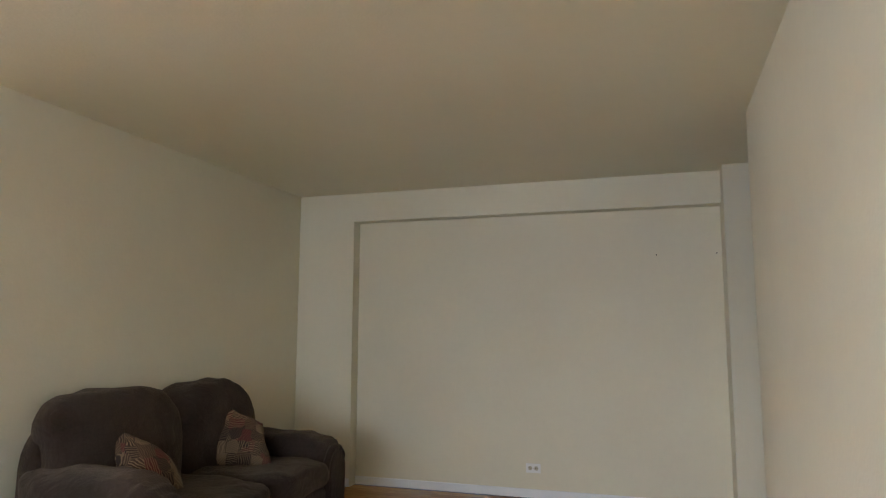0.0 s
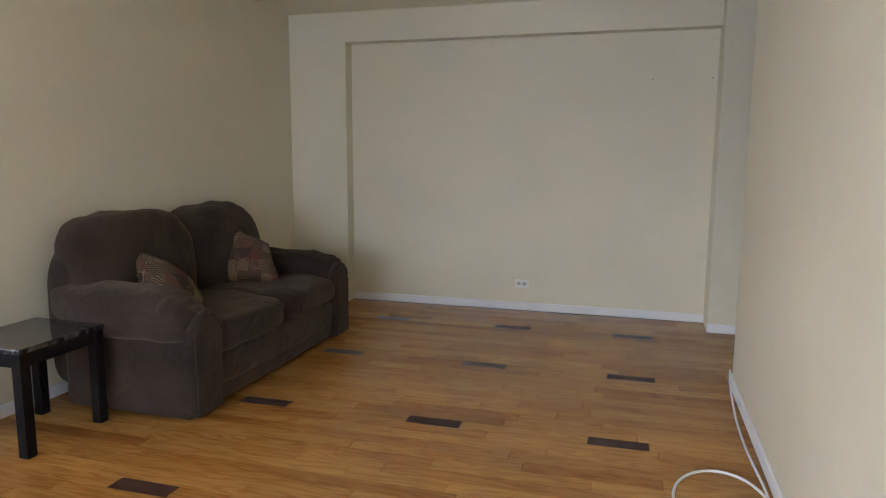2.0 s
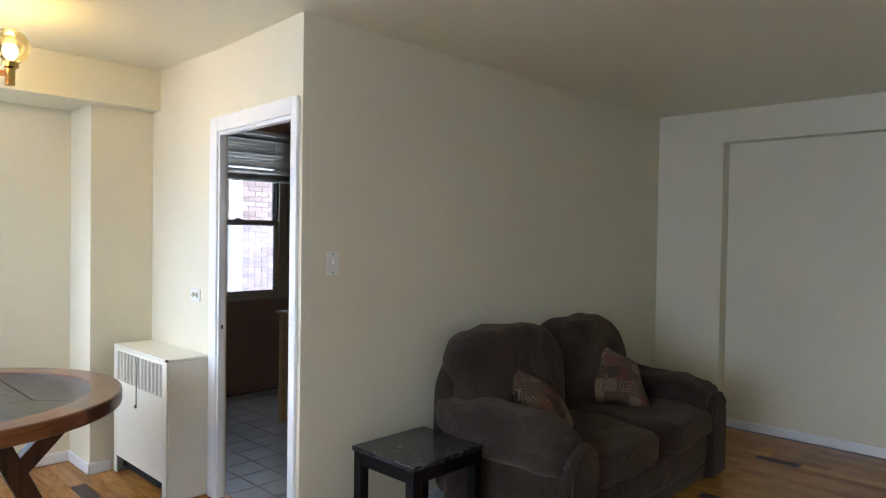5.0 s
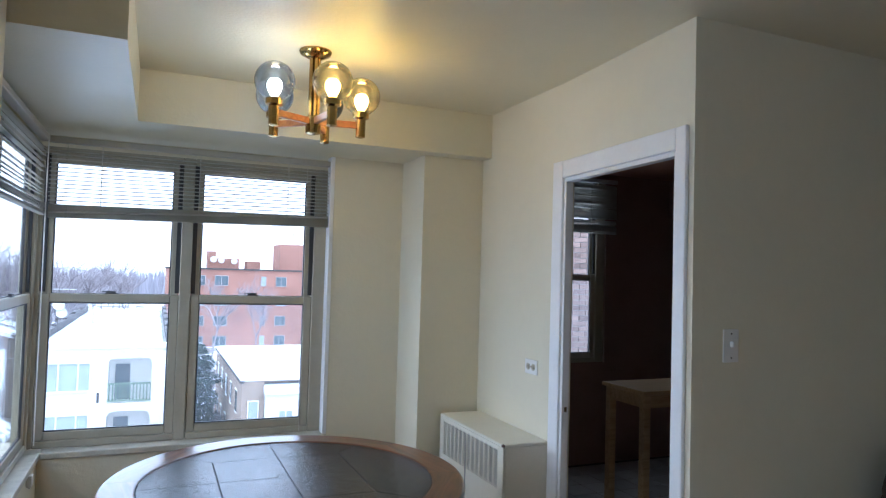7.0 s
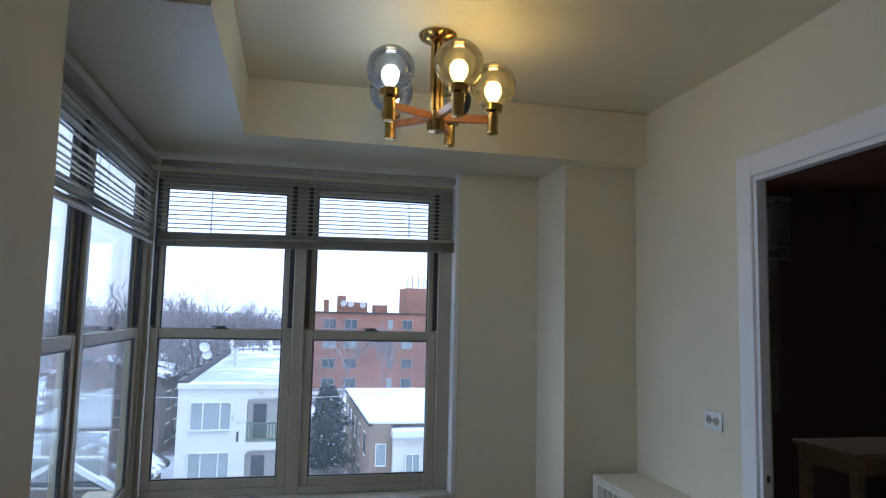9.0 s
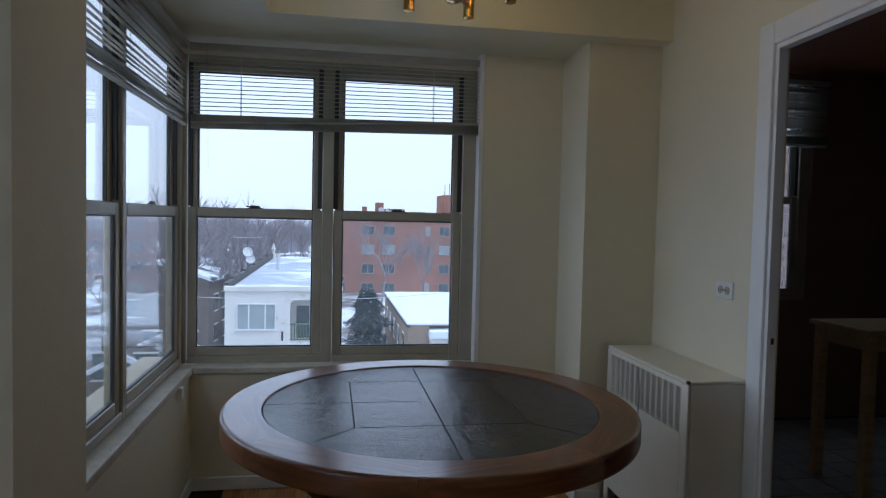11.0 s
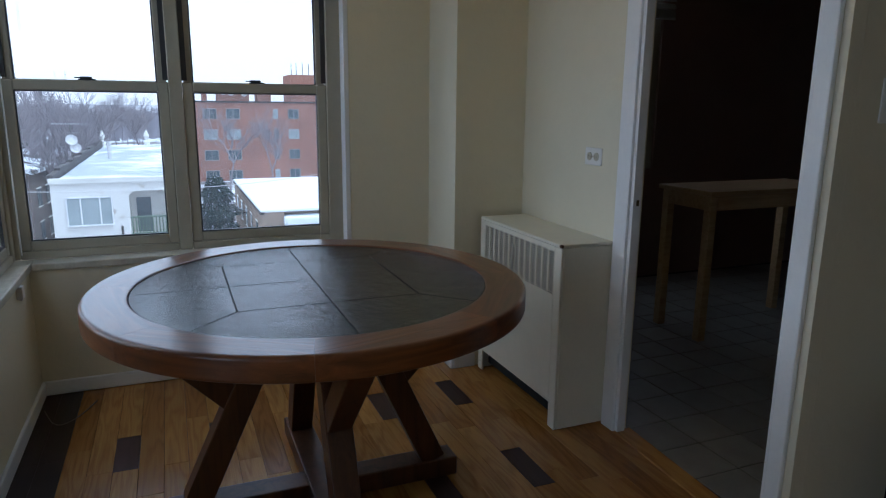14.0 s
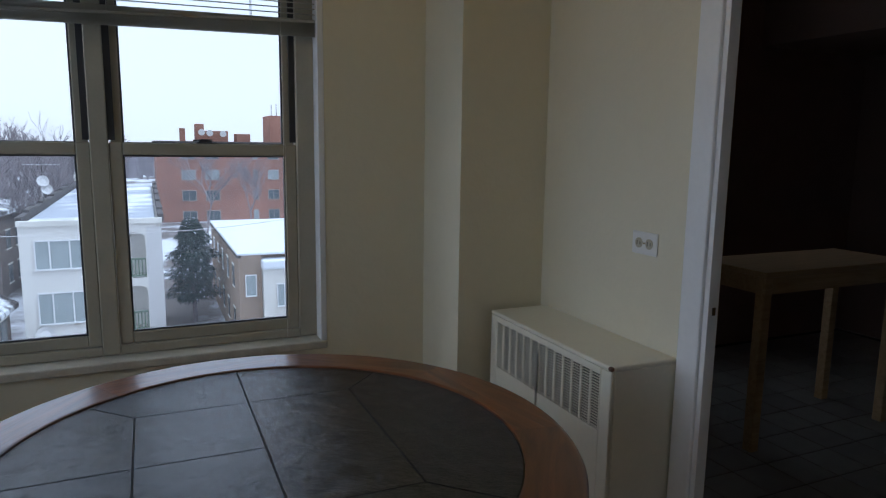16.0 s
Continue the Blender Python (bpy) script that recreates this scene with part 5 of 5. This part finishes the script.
def tan_house():
    h = thing("tan_brick_house", "tan brick flat-roofed house with snow on the roof", "house", at=(0, -0.1, -0.58))
    X, top = -40.0, -4.25
    part("wall", boxes((X - 17, X, 7.5, 8.75, GZ, top), (X - 17, X - 0.6, 8.75, 15, GZ, top)), TAN_BRICK, h)
    part("roof", box(X - 17.1, X + 0.05, 7.42, 15.1, top, top + 0.14, 0.04), SNOW, h, "flat roof under thick snow")
    part("coping", boxes((X - 17.0, X + 0.1, 7.40, 7.62, top - 0.12, top + 0.03)), COPING, h)
    facade_window(h, X, 7.88, 8.4, -6.55, -5.4, CURTAIN_GLASS)
    facade_window(h, X, 7.88, 8.4, -9.2, -8.0, CURTAIN_GLASS)
    for i in range(5):
        for z in (-6.4, -9.0):
            w = part("window", box(X - 15 + i * 3, X - 14.2 + i * 3, 7.47, 7.52, z, z + 1.25), FAR_GLASS, h)
            part("frame", boxes((X - 15.07 + i * 3, X - 14.13 + i * 3, 7.45, 7.50, z - 0.07, z), (X - 15.07 + i * 3, X - 14.13 + i * 3, 7.45, 7.50, z + 1.25, z + 1.32)), STUCCO, w)
    return h


tan_house()


def white_annex():
    h = thing("white_annex", "low white building with a snow-laden roof", "house", at=(0, -0.1, -0.55))
    X = -39.6
    part("wall", boxes((X - 6, X, 8.78, 18, GZ, -5.05)), STUCCO, h)
    bm = box(X - 6.2, X + 0.25, 8.7, 18.2, -5.05, -4.55, 0.12, 3)
    for v in bm.verts:
        v.co.z += noise.noise(v.co * 0.6) * 0.12
    part("roof", bm, SNOW, h, "roof under a thick rounded snow layer")
    facade_window(h, X, 9.55, 10.3, -7.2, -5.95, CURTAIN_GLASS, (0.5,))
    facade_window(h, X, 12.0, 13.2, -7.2, -5.95, CURTAIN_GLASS, (0.5,))
    return h


white_annex()


def gable_house(at, yaw, wide, deep, high, rise, wall_mat, label):
    h = thing("gable_house", label, "house", "houses across the gardens", at=at, turn=yaw)
    part("wall", extruded([(-wide / 2, 0), (wide / 2, 0), (wide / 2, high), (0, high + rise), (-wide / 2, high)], 1, -deep / 2, deep / 2), wall_mat, h)
    for s in (-1, 1):
        prof = [(s * (wide / 2 + 0.4), high - 0.25), (s * (wide / 2 + 0.4), high + 0.02), (0, high + rise + 0.32), (0, high + rise + 0.03)]
        part("roof", extruded(prof, 1, -deep / 2 - 0.35, deep / 2 + 0.35), SNOWY_SHINGLES, h, "pitched roof with patchy snow")
    part("chimney", box(wide * 0.18, wide * 0.18 + 0.7, -0.4, 0.4, high, high + rise + 1.0), BROWN_BRICK, h)
    for s in (-1, 1):
        for i in range(3):
            y = -deep / 2 + deep * (i + 0.7) / 3.6
            for z in (0.9, 3.6):
                if z + 1.4 < high:
                    w = part("window", box(s * wide / 2 - 0.04, s * wide / 2 + 0.04, y, y + 1.0, z, z + 1.4), FAR_GLASS, h)
                    part("frame", boxes((s * wide / 2 - 0.06, s * wide / 2 + 0.06, y - 0.1, y + 1.1, z - 0.1, z), (s * wide / 2 - 0.06, s * wide / 2 + 0.06, y - 0.1, y + 1.1, z + 1.4, z + 1.5)), STUCCO, w)
    for s in (-1, 1):
        for x in (-wide * 0.28, wide * 0.12):
            w = part("window", box(x, x + 1.1, s * deep / 2 - 0.04, s * deep / 2 + 0.04, 3.2, 4.6), FAR_GLASS, h)
            part("frame", boxes((x - 0.1, x + 1.2, s * deep / 2 - 0.06, s * deep / 2 + 0.06, 3.1, 3.2), (x - 0.1, x + 1.2, s * deep / 2 - 0.06, s * deep / 2 + 0.06, 4.6, 4.7)), STUCCO, w)
    return h


gable_house((-66, -11.5, GZ), 84, 9, 9, 6.6, 1.2, BROWN_BRICK, "brown brick house with a snowy pitched roof")
gable_house((-42, -7.6, GZ), 84, 5.5, 7, 2.9, 1.5, BROWN_BRICK, "low dark garage with a snowy pitched roof")
gable_house((-90, -17, GZ), 15, 9, 14, 5.6, 2.8, BROWN_BRICK, "dark brick house with snow on its gable")
gable_house((-33, -17, GZ), -20, 8, 11, 4.6, 2.4, STUCCO, "pale stuccoed house with a snowy pitched roof")
gable_house((-22, -26, GZ), 10, 9, 12, 5.0, 2.6, TAN_BRICK, "tan house with a snow-covered gable roof")
gable_house((-46, -33, GZ), 30, 9, 13, 5.4, 2.6, RED_BRICK, "red brick house with a snow-covered roof")
gable_house((-19, -12.5, GZ), 80, 5.5, 7, 2.6, 1.4, SIDING, "pale garage with a snow-covered roof")


def bare_tree(seed, tall):
    rng = random.Random(seed)
    t = thing("bare_tree", "leafless grey-brown winter tree with fine twigs", "tree", "bare winter trees")
    verts, faces = [], []

    def limb(p, d, length, r, depth):
        q = p
        n = 2
        for i in range(n):
            d = (d + Vector((rng.uniform(-1, 1), rng.uniform(-1, 1), rng.uniform(-0.3, 0.7))) * 0.16).normalized()
            nxt = q + d * length / n
            side = d.orthogonal().normalized()
            up = d.cross(side)
            base = len(verts)
            r0, r1 = r * (1 - 0.3 * i / n), r * (1 - 0.3 * (i + 1) / n)
            for c, rad in ((q, r0), (nxt, r1)):
                for k in range(3):
                    a = k * 2.0944
                    verts.append(c + (side * math.cos(a) + up * math.sin(a)) * rad)
            for k in range(3):
                faces.append((base + k, base + (k + 1) % 3, base + 3 + (k + 1) % 3, base + 3 + k))
            q = nxt
            if depth < 6 and i == 0 and depth > 0:
                spread(q, d, length * 0.62, r * 0.45, depth + 1, 1)
        if depth < 6:
            spread(q, d, length * 0.76, r * 0.68, depth + 1, 3 if depth < 3 else 2)

    def spread(p, d, length, r, depth, n):
        for _ in range(n):
            off = Vector((rng.uniform(-1, 1), rng.uniform(-1, 1), rng.uniform(-0.15, 0.6)))
            limb(p, (d + off * 0.75).normalized(), length * rng.uniform(0.75, 1.1), max(r, 0.012), depth)
    limb(Vector((0, 0, 0)), Vector((0, 0, 1)), tall * 0.26, tall * 0.012, 0)
    me = bpy.data.meshes.new("limbs")
    me.from_pydata(verts, [], faces)
    me.materials.append(BARK)
    ob = new("limbs", me)
    ob.parent = t
    return t


trees = [bare_tree(s, h) for s, h in ((1, 15), (2, 13), (3, 16))]
spots = [(-96, 10.0), (-92, 15.5), (-85, -6.5), (-70, -13), (-66, -22), (-78, -26)]
rng = random.Random(5)
for i in range(26):
    spots.append((rng.uniform(-96, -58), rng.uniform(-42, -4.8)))
for i in range(54):
    spots.append((rng.uniform(-230, -96), rng.uniform(-95, -2)))
for i in range(16):
    spots.append((rng.uniform(-70, -10), rng.uniform(-95, -38)))
for i, (x, y) in enumerate(spots):
    s = rng.uniform(0.8, 1.15)
    m = pose(x, y, GZ, 0, 0, rng.uniform(0, 360))
    if i < 3:
        trees[i].matrix_basis = m
    else:
        c = copy_thing(trees[i % 3], m)
        c.scale = (s, s, s)


def far_wood():
    """Distant winter woods: thousands of thin upright twigs in one belt."""
    rng = random.Random(11)
    verts, faces = [], []
    for i in range(9000):
        a = rng.uniform(math.pi * 0.80, math.pi * 1.5)
        d = rng.uniform(230, 420)
        x, y = d * math.cos(a), d * math.sin(a)
        if y > 8 and x > -132:
            continue
        h = rng.uniform(7, 12.5) * (0.8 + 0.35 * noise.noise(Vector((x * 0.02, y * 0.02, 0))))
        w = rng.uniform(0.25, 0.9)
        lean = rng.uniform(-1.5, 1.5)
        b = len(verts)
        tx, ty = -math.sin(a), math.cos(a)
        verts += [(x - tx * w, y - ty * w, GZ), (x + tx * w, y + ty * w, GZ), (x + tx * (lean + 0.08), y + ty * (lean + 0.08), GZ + h), (x + tx * (lean - 0.08), y + ty * (lean - 0.08), GZ + h)]
        faces.append((b, b + 1, b + 2, b + 3))
    me = bpy.data.meshes.new("far_wood")
    me.from_pydata(verts, [], faces)
    me.materials.append(mat("hazy_far_bark", (0.27, 0.25, 0.27), 0.95, vary=0.25, scale=0.05, island=0.25))
    return tagged(new("far_wood", me), "distant belt of bare grey-brown winter woods", "woods", kind="stuff")


far_wood()


def spruce():
    rng = random.Random(4)
    t = thing("evergreen_tree", "dark green evergreen with drooping snowy branches", "tree", at=(-49, 5.5, GZ))
    part("trunk", cyl((0, 0, 0), (0.1, 0, 6.6), 0.17, 0.05, 10), BARK, t)
    verts, faces, sv, sf = [], [], [], []
    for i in range(9000):
        z = rng.uniform(1.9, 7.1)
        k = (7.25 - z) / 5.4
        reach = (0.45 + 1.75 * min(1, k * 2.6) * (0.75 + 0.25 * math.sin(z * 5.3))) * rng.uniform(0.1, 1.0) ** 0.5 * 0.84
        a = rng.uniform(0, 2 * math.pi)
        reach *= 0.86 + 0.18 * math.sin(a * 3 + z * 1.7)
        c = Vector((reach * math.cos(a), reach * math.sin(a), z - reach * 0.32))
        out = Vector((math.cos(a), math.sin(a), rng.uniform(-0.9, 0.1))).normalized()
        side = Vector((-math.sin(a), math.cos(a), rng.uniform(-0.4, 0.4)))
        l, w = rng.uniform(0.12, 0.30), rng.uniform(0.03, 0.07)
        b = len(verts)
        verts += [c, c + out * l * 0.5 + side * w, c + out * l + Vector((0, 0, -0.06)), c + out * l * 0.5 - side * w]
        faces.append((b, b + 1, b + 2, b + 3))
        if rng.random() < 0.05:
            b = len(sv)
            up = Vector((0, 0, 0.05))
            sv += [c + up, c + up + out * l * 0.4 + side * w * 0.8, c + up + out * l * 0.8, c + up + out * l * 0.4 - side * w * 0.8]
            sf.append((b, b + 1, b + 2, b + 3))
    for nm, v, f, m in (("needles", verts, faces, NEEDLES), ("snow_clumps", sv, sf, SNOW)):
        me = bpy.data.meshes.new(nm)
        me.from_pydata(v, [], f)
        me.materials.append(m)
        ob = new(nm, me)
        ob.parent = t
    return t


spruce()
wire = thing("power_line", "thin grey overhead cable across the gardens", "cable")
part("strand", tube([(-30, -40, 2.2), (-30, -20, -1.0), (-30, -2, -2.2), (-30, 3.5, -2.1), (-30, 8, -1.95), (-30, 24, 0.5)], 0.012), SIDING, wire)


# ---- brick wing opposite the kitchen window ----
BRICK = mat("weathered_red_brick", (0.235, 0.165, 0.135), 0.85, vary=0.18, scale=6, bump=0.3, bump_scale=60, obj=0.3)
MORTAR = mat("pale_mortar", (0.32, 0.30, 0.28), 0.9, vary=0.1, scale=8)
wing = structure("wall_wing", boxes((-8.9, -8.6, 5.4, 16.0, GZ, 6.0)), MORTAR, "weathered red brick wing outside the kitchen", "wall")
bme = box(0, 0.012, 0, 0.205, 0, 0.062)
brick_mesh = bpy.data.meshes.new("brick")
bme.to_mesh(brick_mesh)
bme.free()
brick_mesh.materials.append(BRICK)
rng = random.Random(3)
count = 0
for r in range(30):
    z = 0.15 + r * 0.074
    for c in range(10):
        y = 6.55 + c * 0.216 + (0.108 if r % 2 else 0)
        b = new("brick", brick_mesh)
        b.parent = wing
        b.matrix_basis = pose(-8.602 + rng.uniform(0, 0.004), y, z)

pipe = thing("drainpipe", "pale painted drainpipe down the brick wing", "drainpipe")
part("pipe", box(-8.585, -8.50, 7.30, 7.49, GZ, 5.9, 0.03, 3), DULL_FRAME, pipe)

# ---- floors, piece by piece ----
def oak(name, single):
    """Honey oak: ring lines that run out in arches, fine pores, and boards of different tone."""
    m = bpy.data.materials.new(name)
    m.use_nodes = True
    N, L = m.node_tree.nodes, m.node_tree.links
    b = N["Principled BSDF"]
    b.inputs["Roughness"].default_value = 0.24
    b.inputs["Specular IOR Level"].default_value = 0.45
    geo = N.new("ShaderNodeNewGeometry")
    rnd = N.new("ShaderNodeObjectInfo").outputs["Random"] if single else geo.outputs["Random Per Island"]
    off = N.new("ShaderNodeVectorMath")
    off.operation = "SCALE"
    off.inputs[0].default_value = (37.0, 23.0, 51.0)
    L.new(rnd, off.inputs["Scale"])
    av = N.new("ShaderNodeVectorMath")
    L.new(geo.outputs["Position"], av.inputs[0])
    L.new(off.outputs[0], av.inputs[1])

    def grain(scale, detail, rough):
        mp = N.new("ShaderNodeMapping")
        mp.inputs["Scale"].default_value = scale
        L.new(av.outputs[0], mp.inputs["Vector"])
        n = N.new("ShaderNodeTexNoise")
        n.inputs["Scale"].default_value = 1.0
        n.inputs["Detail"].default_value = detail
        n.inputs["Roughness"].default_value = rough
        L.new(mp.outputs[0], n.inputs["Vector"])
        return n.outputs[0]

    def calc(op, a, c, d=None):
        n = N.new("ShaderNodeMath")
        n.operation = op
        for k, v in enumerate((a, c, d)):
            if v is None:
                continue
            if isinstance(v, (int, float)):
                n.inputs[k].default_value = v
            else:
                L.new(v, n.inputs[k])
        return n.outputs[0]
    body = grain((1.5, 11.0, 3.0), 2.0, 0.45)
    rings = calc("SINE", calc("MULTIPLY", body, 56.0), 0.0)
    rings = calc("MULTIPLY_ADD", rings, 0.5, 0.5)
    rings = calc("POWER", rings, 1.6)
    pores = grain((7.0, 240.0, 20.0), 3.0, 0.6)
    cloud = grain((1.2, 5.0, 2.0), 3.0, 0.5)
    tone = calc("MULTIPLY_ADD", rings, -0.22, 0.66)
    tone = calc("ADD", tone, calc("MULTIPLY_ADD", pores, 0.55, -0.27))
    tone = calc("ADD", tone, calc("MULTIPLY_ADD", cloud, 0.7, -0.35))
    ramp = N.new("ShaderNodeValToRGB")
    ramp.color_ramp.elements[0].position, ramp.color_ramp.elements[0].color = 0.14, (0.225, 0.090, 0.018, 1)
    ramp.color_ramp.elements[1].position, ramp.color_ramp.elements[1].color = 0.76, (0.455, 0.238, 0.054, 1)
    L.new(tone, ramp.inputs[0])
    board = N.new("ShaderNodeValToRGB")
    bc = ((0.0, (0.70, 0.60, 0.50)), (0.15, (0.87, 0.81, 0.74)), (0.5, (1.0, 0.98, 0.95)), (0.85, (1.08, 1.09, 1.10)), (1.0, (1.16, 1.19, 1.22)))
    while len(board.color_ramp.elements) < len(bc):
        board.color_ramp.elements.new(0.5)
    for el, (pos, c) in zip(board.color_ramp.elements, bc):
        el.position, el.color = pos, (*c, 1)
    L.new(rnd, board.inputs[0])
    mul = N.new("ShaderNodeVectorMath")
    mul.operation = "MULTIPLY"
    L.new(ramp.outputs[0], mul.inputs[0])
    L.new(board.outputs[0], mul.inputs[1])
    L.new(mul.outputs[0], b.inputs["Base Color"])
    bp = N.new("ShaderNodeBump")
    bp.inputs["Strength"].default_value = 0.03
    bp.inputs["Distance"].default_value = 0.003
    L.new(tone, bp.inputs["Height"])
    L.new(bp.outputs[0], b.inputs["Normal"])
    return m


OAK = oak("honey_oak_strip", True)
OAK_REST = oak("honey_oak_strip_rest", False)
INLAY = wood("dark_brown_inlay", (0.048, 0.023, 0.018), (0.075, 0.037, 0.029), 0.36, axis=0)
INLAY.node_tree.nodes["Principled BSDF"].inputs["Specular IOR Level"].default_value = 0.18
BORDER = wood("dark_floor_border", (0.020, 0.010, 0.008), (0.036, 0.018, 0.014), 0.4, axis=0)
BORDER.node_tree.nodes["Principled BSDF"].inputs["Specular IOR Level"].default_value = 0.18
floor_ob = bpy.data.objects["floor"]
PW, Y0 = 0.0866, 2.53
INLAYS = [(23, -1.283), (23, -0.37), (34, -1.311), (34, -0.382), (34, 0.495), (45, -1.30), (45, -0.343), (45, 0.54), (56, -1.305), (56, -0.338), (56, 0.538),
          (0, -3.825), (0, -3.195), (4, -3.12), (4, -3.84), (12, -3.87), (12, -3.13), (16, -3.893), (16, -3.19), (8, -3.47)]
HALF = 0.135
rest_v, rest_f = [], []


def plank(x0, x1, y0, y1, material, single):
    g = 0.0007
    x0, x1, y0, y1 = x0 + g, x1 - g, y0 + g, y1 - g
    c = 0.0003
    v = [(x0, y0, -0.014), (x1, y0, -0.014), (x1, y1, -0.014), (x0, y1, -0.014),
         (x0, y0, -c), (x1, y0, -c), (x1, y1, -c), (x0, y1, -c),
         (x0 + c, y0 + c, 0), (x1 - c, y0 + c, 0), (x1 - c, y1 - c, 0), (x0 + c, y1 - c, 0)]
    f = [(8, 9, 10, 11)] + [(a + i, a + (i + 1) % 4, a + 4 + (i + 1) % 4, a + 4 + i) for a in (0, 4) for i in range(4)]
    if single:
        name = "inlay_block" if material is INLAY else "plank"
        me = bpy.data.meshes.new(name)
        me.from_pydata(v, [], f)
        me.materials.append(material)
        new(name, me).parent = floor_ob
    else:
        b = len(rest_v)
        rest_v.extend(v)
        rest_f.extend(tuple(b + i for i in q) for q in f)


rng = random.Random(21)
for k in range(-36, 63):
    y0, y1 = Y0 + PW * (k - 0.5), Y0 + PW * (k + 0.5)
    yc = (y0 + y1) / 2
    if y0 < BACK_Y or y1 > 8.0:
        continue
    lo = -2.46 if yc < 2.13 or yc > KD_Y + 0.03 else -4.53
    hi = HALL_X if yc > RIGHT_END or yc < 0.4 else RIGHT_X
    cuts = sorted(x for r, x in INLAYS if r == k)
    spans, a = [], lo
    for x in cuts:
        spans += [(a, x - HALF, OAK), (x - HALF, x + HALF, INLAY)]
        a = x + HALF
    spans.append((a, hi, OAK))
    for s0, s1, m in spans:
        if m is INLAY:
            plank(s0, s1, y0, y1, INLAY, True)
            continue
        x = s0
        while x < s1 - 0.001:
            n = min(s1, x + rng.uniform(0.28, 1.05))
            if s1 - n < 0.15:
                n = s1
            dark = k in (-4, -3) and x < -2.9
            near = x < -2.4 or (4.2 < yc < 5.75 and x > -2.3)
            plank(x, n, y0, y1, BORDER if dark else OAK, near or dark)
            x = n
me = bpy.data.meshes.new("planks_beyond")
me.from_pydata(rest_v, [], rest_f)
me.materials.append(OAK_REST)
rest = new("planks_beyond", me)
rest.parent = floor_ob
rest["kind"] = "stuff"

TILE = mat("grey_kitchen_tile", (0.27, 0.25, 0.215), 0.35, vary=0.14, scale=9, obj=0.1, bump=0.1, bump_scale=25)
kf = structure("kitchen_floor", boxes((K_X, SOFA_X - T - 0.02, KD_Y + TK - 0.02, 8.0, -0.013, -0.004)), mat("tile_grout", (0.03, 0.028, 0.026), 0.9), "grey ceramic tiles with dark joints", "floor")
bmt = box(0.003, 0.202, 0.003, 0.202, -0.003, 0.002, 0.0015, 1)
tile_mesh = bpy.data.meshes.new("tile")
bmt.to_mesh(tile_mesh)
bmt.free()
tile_mesh.materials.append(TILE)
for i in range(14):
    for j in range(17):
        t = new("tile", tile_mesh)
        t.parent = kf
        t.matrix_basis = pose(K_X + 0.05 + i * 0.205, KD_Y + TK + j * 0.205, 0)
structure("threshold", skewed(boxes((DOOR_L, DOOR_R, KD_Y - 0.01, KD_Y + TK + 0.02, -0.012, 0.006), bevel=0.004)), OAK, "worn oak threshold in the kitchen doorway", "threshold")
